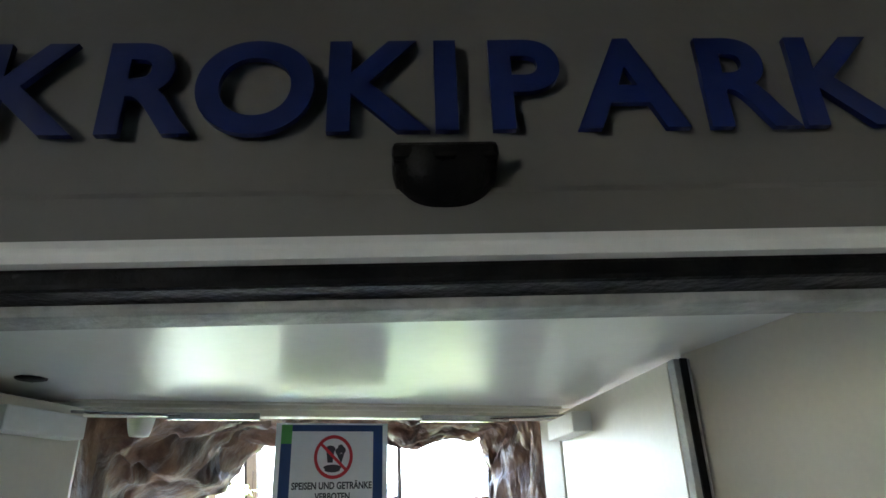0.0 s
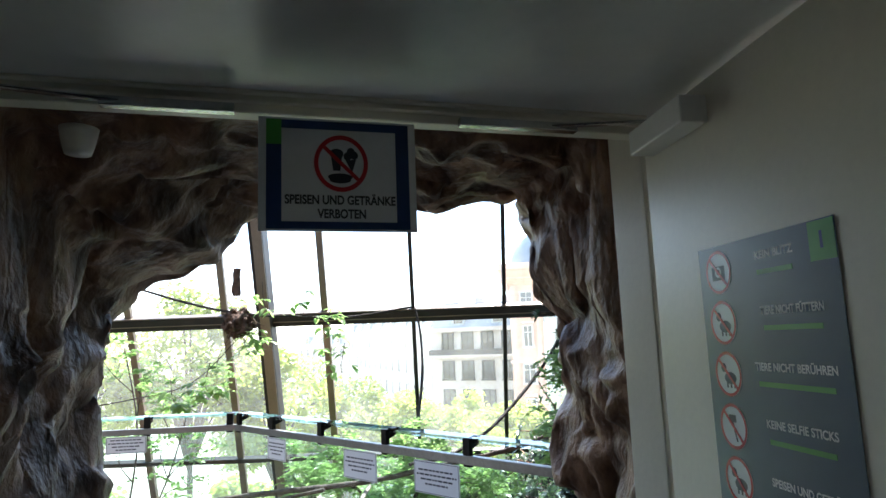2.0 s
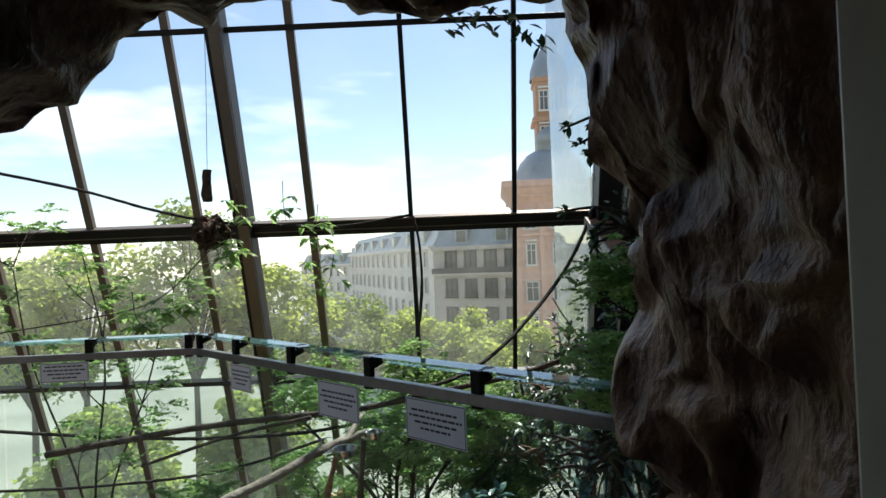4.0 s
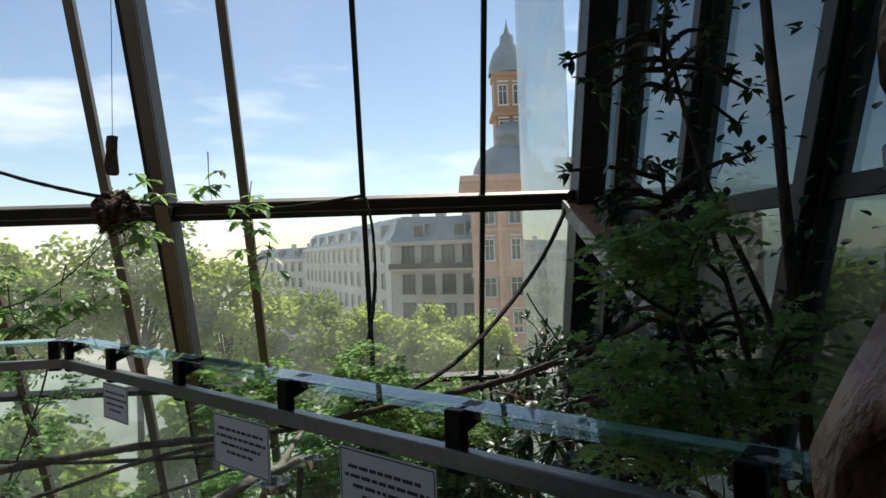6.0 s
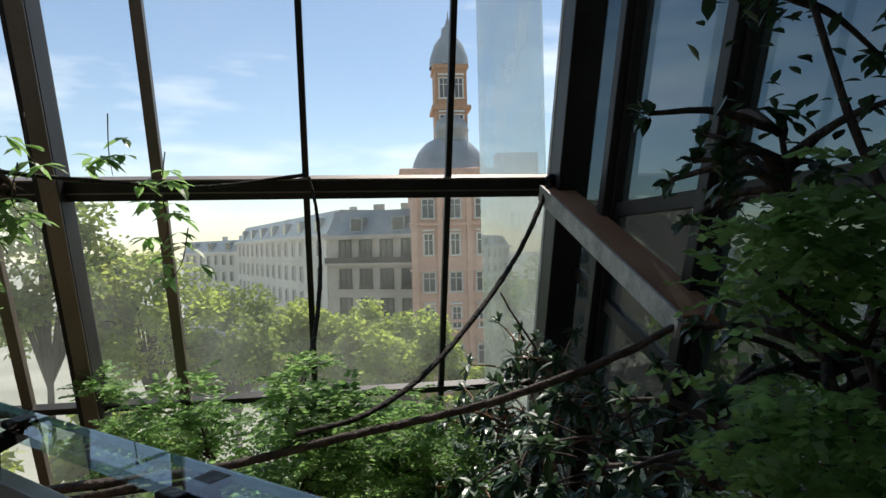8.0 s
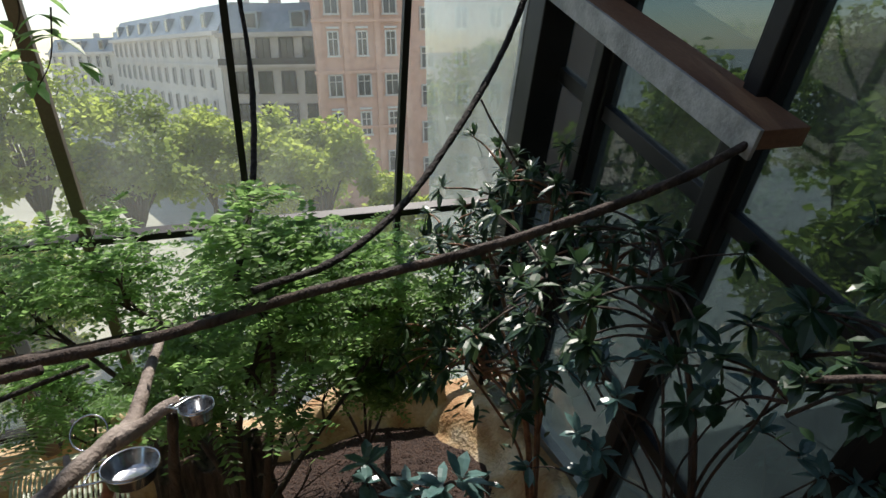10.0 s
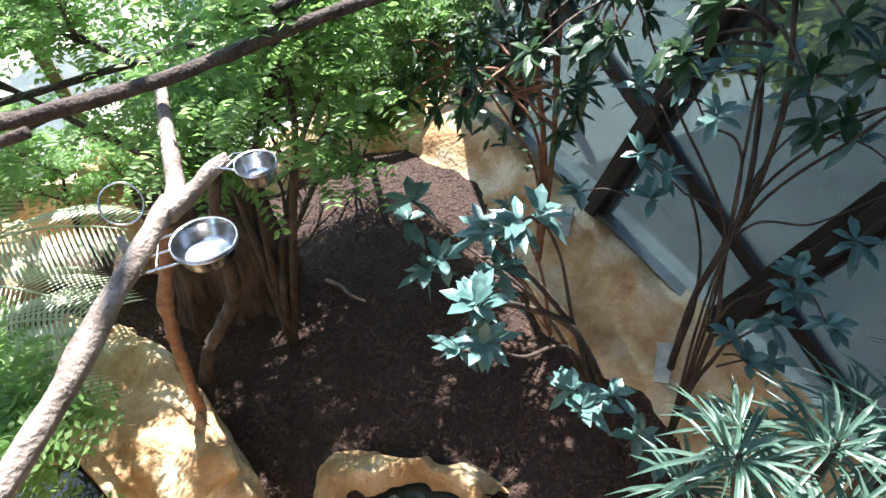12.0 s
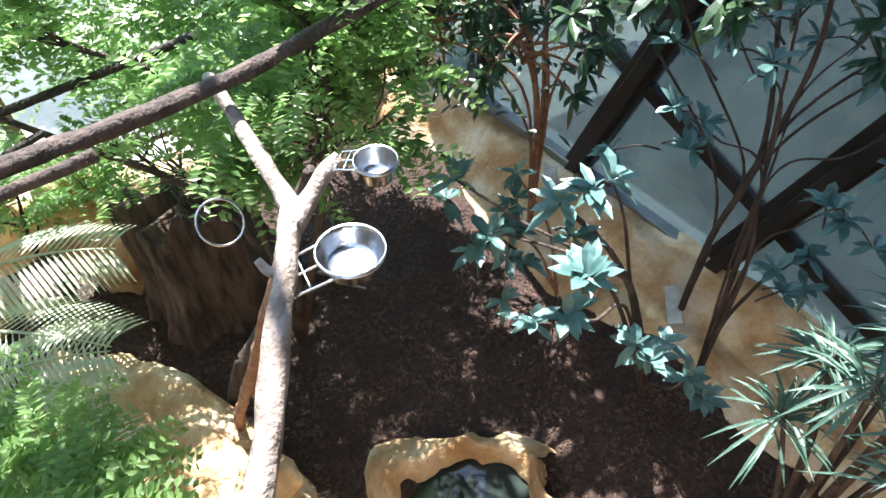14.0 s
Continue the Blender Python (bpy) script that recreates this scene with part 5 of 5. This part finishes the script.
def window_mesh(w, h, bars=True, arch=False, mat="frame"):
    """Meshes of a pane and of its frame, facing -y, with the sill."""
    pv = [(-w / 2, 0.02, 0), (w / 2, 0.02, 0), (w / 2, 0.02, h), (-w / 2, 0.02, h)]
    pane = bpy.data.meshes.new("pane")
    pane.from_pydata(pv, [], [(0, 1, 2, 3)])
    pane.materials.append(M["pane"])
    fr_ = []
    q = 0.07
    bits = [(-w / 2 - q, -0.12, -q, -w / 2 + q, 0.05, h + q), (w / 2 - q, -0.12, -q, w / 2 + q, 0.05, h + q), (-w / 2, -0.12, h - q, w / 2, 0.05, h + q), (-w / 2 - 0.15, -0.25, -0.18, w / 2 + 0.15, 0.05, -0.02)]
    if bars:
        bits += [(-0.04, -0.05, 0, 0.04, 0.03, h), (-w / 2, -0.05, h * 0.66, w / 2, 0.03, h * 0.66 + 0.07)]
    if arch:
        bits += [(-w / 2 - 0.1, -0.3, h + 0.25, w / 2 + 0.1, 0.02, h + 0.42)]
    V, F = [], []
    for x0, y0, z0, x1, y1, z1 in bits:
        o = len(V)
        V += [(x0, y0, z0), (x1, y0, z0), (x1, y1, z0), (x0, y1, z0), (x0, y0, z1), (x1, y0, z1), (x1, y1, z1), (x0, y1, z1)]
        F += [tuple(i + o for i in ff) for ff in BOXF]
    frm = bpy.data.meshes.new("frame")
    frm.from_pydata(V, [], F)
    frm.materials.append(M[mat])
    return pane, frm


def set_window(parent, meshes, m):
    p = new("window", meshes[0])
    p.parent, p.matrix_local = parent, m
    q = new("frame", meshes[1])
    q.parent = p


def house(name, label, a, b, depth, top, floors, cols, wall_mat, win, roof_h=3.0, pitch=3.25, margin=1.0, rails=False):
    """A house whose street side runs from a to b on plan, with storeys counted down from the eaves."""
    e = new(name)
    tagged(e, label, "building")
    a, b = Vector((*a, 0)), Vector((*b, 0))
    d, L = (b - a).normalized(), (b - a).length
    e.matrix_world = Matrix.Translation(a) @ Matrix.Rotation(math.atan2(d.y, d.x), 4, "Z")
    box("wall", (0, 0.06, SZ), (L, depth, top), wall_mat, parent=e)
    box("cornice", (-0.1, -0.5, top - 0.45), (L + 0.1, 0.06, top), wall_mat, parent=e)
    box("string_course", (0, -0.2, top - pitch - 0.35), (L, 0.06, top - pitch - 0.1), wall_mat, parent=e)
    mesh_ob("roof", [(0, 0.1, top), (L, 0.1, top), (L, depth, top), (0, depth, top), (0, 1.8, top + roof_h), (L, 1.8, top + roof_h), (L, depth - 1.8, top + roof_h), (0, depth - 1.8, top + roof_h)], BOXF, "zinc", parent=e)
    for r in range(floors):
        for c in range(cols):
            x = margin + (L - 2 * margin) * (c + 0.5) / cols
            z = top - pitch * (r + 1) + 0.65
            set_window(e, win, pose(x, 0.0, z))
            if rails:
                bits = [(x - 0.76, x + 0.76, z + h0, z + h0 + 0.05) for h0 in (0.05, 0.8)] + [(x - 0.76 + 0.148 * i, x - 0.73 + 0.148 * i, z + 0.05, z + 0.8) for i in range(11)]
                mesh_ob("balcony_rail", *joined([([(p[i], y, p[j]) for y in (-0.3, -0.26) for i, j in ((0, 2), (1, 2), (1, 3), (0, 3))], BOXF) for p in bits]), "steel", parent=e)
    if rails:
        box("gallery", (0, -0.7, top - pitch - 0.1), (L, 0.06, top - pitch + 0.12), wall_mat, parent=e)
        box("gallery_rail", (0, -0.68, top - pitch + 0.12), (L, -0.63, top - pitch + 0.75), "steel", parent=e)
    for c in range(max(1, cols // 2)):
        x = margin + (L - 2 * margin) * (c + 0.5) / max(1, cols // 2)
        box("dormer", (x - 0.85, 0.3, top + 0.2), (x + 0.85, 2.2, top + 2.0), "zinc", parent=e)
        box("dormer_window", (x - 0.6, 0.26, top + 0.5), (x + 0.6, 0.31, top + 1.8), "pane", parent=e)
    for c in range(3):
        box("chimney", (L * (0.2 + 0.3 * c), depth * 0.5, top + roof_h - 0.5), (L * (0.2 + 0.3 * c) + 1.2, depth * 0.5 + 0.7, top + roof_h + 1.1), wall_mat, parent=e)
    return e


wa, wb, wc = window_mesh(1.25, 1.9, mat="facade"), window_mesh(1.4, 2.0, True, mat="steel"), window_mesh(0.95, 2.1, True, True)
house("house", "grey six-storey corner house with a zinc mansard", (-2.2, 76), (8.5, 70), 14, 3.0, 5, 4, "stucco", wb, 2.8, rails=True)
house("house", "long grey terraced house receding down the street", (-21, 130), (-2.4, 77), 14, 3.3, 5, 14, "facade", wa, 2.8)
house("house", "far grey house at the end of the street", (-36, 150), (-21, 131), 14, 1.5, 4, 7, "facade", wa, 2.4)
# pink corner tower house
tw_ = new("tower_house")
tagged(tw_, "salmon-pink corner house with a domed turret and tall tower", "building")
tw_.matrix_world = Matrix.Translation((6.2, 66, 0)) @ Matrix.Rotation(radians(-4), 4, "Z")
box("wall", (0.3, 0.06, SZ), (9, 12, 7.6), "pink", parent=tw_)
box("wall_wing", (9, 0.9, SZ), (30, 13, 6.0), "pink", parent=tw_)
box("wing_gable", (9.2, 0.7, 6.0), (13.5, 3, 11.0), "pink", parent=tw_)
box("cornice", (-0.3, -0.6, 7.6), (9.4, 12, 8.1), "pink", parent=tw_, bevel=0.1)
box("cornice_step", (-0.9, -1.1, 8.5), (9.0, 11, 9.3), "pink", parent=tw_, bevel=0.2)
mesh_ob("flared_cornice", [(0.2, 0, 7.0), (8.2, 0, 7.0), (8.2, 8, 7.0), (0.2, 8, 7.0), (-0.9, -1.1, 8.5), (9.0, -1.1, 8.5), (9.0, 9, 8.5), (-0.9, 9, 8.5)], BOXF, "pink", parent=tw_)
for x in (0.3, 2.8, 5.8, 8.6):
    box("pilaster", (x, -0.18, SZ), (x + 0.5, 0.06, 7.0), "pink", parent=tw_)
for z in (-6.2, -1.0, 3.6):
    box("string_course", (0, -0.25, z), (9.1, 0.06, z + 0.3), "pink", parent=tw_)
for r in range(5):
    for x in (1.9, 4.6, 7.3):
        set_window(tw_, wc if r % 2 else wa, pose(x, 0.0, 4.4 - 3.7 * r))
    for x in (11, 14.5, 18):
        set_window(tw_, wa, pose(x, 0.84, 3.0 - 3.6 * r))


def lathe(name, prof, cx, cy, mat, n=16, parent=None):
    v = [(cx + r * math.cos(math.tau * (k + 0.5) / n), cy + r * math.sin(math.tau * (k + 0.5) / n), z) for r, z in prof for k in range(n)]
    return mesh_ob(name, v, [(i * n + k, i * n + (k + 1) % n, (i + 1) * n + (k + 1) % n, (i + 1) * n + k) for i in range(len(prof) - 1) for k in range(n)], mat, n > 8, parent)


lathe("dome", [(4.0, 9.3), (3.8, 10.4), (3.3, 11.5), (2.5, 12.4), (1.6, 12.9)], 4.5, 3.8, "zinc", 24, tw_)
lathe("lantern", [(1.7, 12.6), (1.7, 13.6), (1.9, 13.7), (1.5, 14.8), (0.8, 15.3)], 4.8, 3.4, "zinc", 16, tw_)
box("shaft", (3.2, 3.4, 12.3), (6.6, 7, 20.4), "pinkd", parent=tw_)
box("shaft_cornice", (2.8, 3.0, 16.0), (7.0, 7.3, 16.5), "pinkd", parent=tw_, bevel=0.1)
box("shaft_top", (3.0, 3.2, 20.4), (6.8, 7.2, 20.9), "pinkd", parent=tw_, bevel=0.1)
for x in (4.1, 5.7):
    set_window(tw_, wc, pose(x, 3.36, 17.3))
    set_window(tw_, wc, pose(x, 3.36, 13.4))
lathe("spire", [(2.2, 20.9), (2.1, 22.0), (1.6, 23.4), (0.8, 24.4), (0.75, 25.2), (0.4, 25.5), (0.1, 26.4), (0.02, 27.2)], 4.9, 5.2, "zinc", 12, tw_)


def street_tree(at, height, crown, seed, mat, leaf=0.46, n=7000):
    """A tapered trunk with limbs and a crown of many leaf clumps."""
    rng = random.Random(seed)
    at = Vector(at)
    e = plant("street_tree", "leafy green street tree", "tree", at)
    e["group"] = "street trees"
    cc = at + Vector((0, 0, height - crown[2]))
    wood = [tube_data([at, at + Vector((0.1, 0, height * 0.3)), cc], 0.32, 0.12, 14, 8, 0.1)]
    hubs = []
    for k in range(26):
        d = rand_dir(rng, -0.6, 1.0)
        p = cc + Vector((d.x * crown[0], d.y * crown[1], d.z * crown[2])) * rng.uniform(0.45, 0.9)
        hubs.append((p, rng.uniform(0.22, 0.42) * min(crown)))
        wood.append(tube_data([cc - Vector((0, 0, crown[2] * 0.8)), (cc + p) / 2 - Vector((0, 0, 0.4)), p], 0.12, 0.03, 8, 5, 0.1))
    part(e, "trunk", joined(wood), "bark", smooth=True)
    lv = []
    for _ in range(n):
        p, r = rng.choice(hubs)
        q = p + rand_dir(rng) * r * rng.random() ** 0.4 * Vector((1, 1, 0.8)).x
        lv.append(quick_leaf(q, rand_dir(rng, -0.8, 0.5), leaf * rng.uniform(0.6, 1.2), leaf * 0.6, rng))
    part(e, "crown", joined(lv), mat, "stuff")


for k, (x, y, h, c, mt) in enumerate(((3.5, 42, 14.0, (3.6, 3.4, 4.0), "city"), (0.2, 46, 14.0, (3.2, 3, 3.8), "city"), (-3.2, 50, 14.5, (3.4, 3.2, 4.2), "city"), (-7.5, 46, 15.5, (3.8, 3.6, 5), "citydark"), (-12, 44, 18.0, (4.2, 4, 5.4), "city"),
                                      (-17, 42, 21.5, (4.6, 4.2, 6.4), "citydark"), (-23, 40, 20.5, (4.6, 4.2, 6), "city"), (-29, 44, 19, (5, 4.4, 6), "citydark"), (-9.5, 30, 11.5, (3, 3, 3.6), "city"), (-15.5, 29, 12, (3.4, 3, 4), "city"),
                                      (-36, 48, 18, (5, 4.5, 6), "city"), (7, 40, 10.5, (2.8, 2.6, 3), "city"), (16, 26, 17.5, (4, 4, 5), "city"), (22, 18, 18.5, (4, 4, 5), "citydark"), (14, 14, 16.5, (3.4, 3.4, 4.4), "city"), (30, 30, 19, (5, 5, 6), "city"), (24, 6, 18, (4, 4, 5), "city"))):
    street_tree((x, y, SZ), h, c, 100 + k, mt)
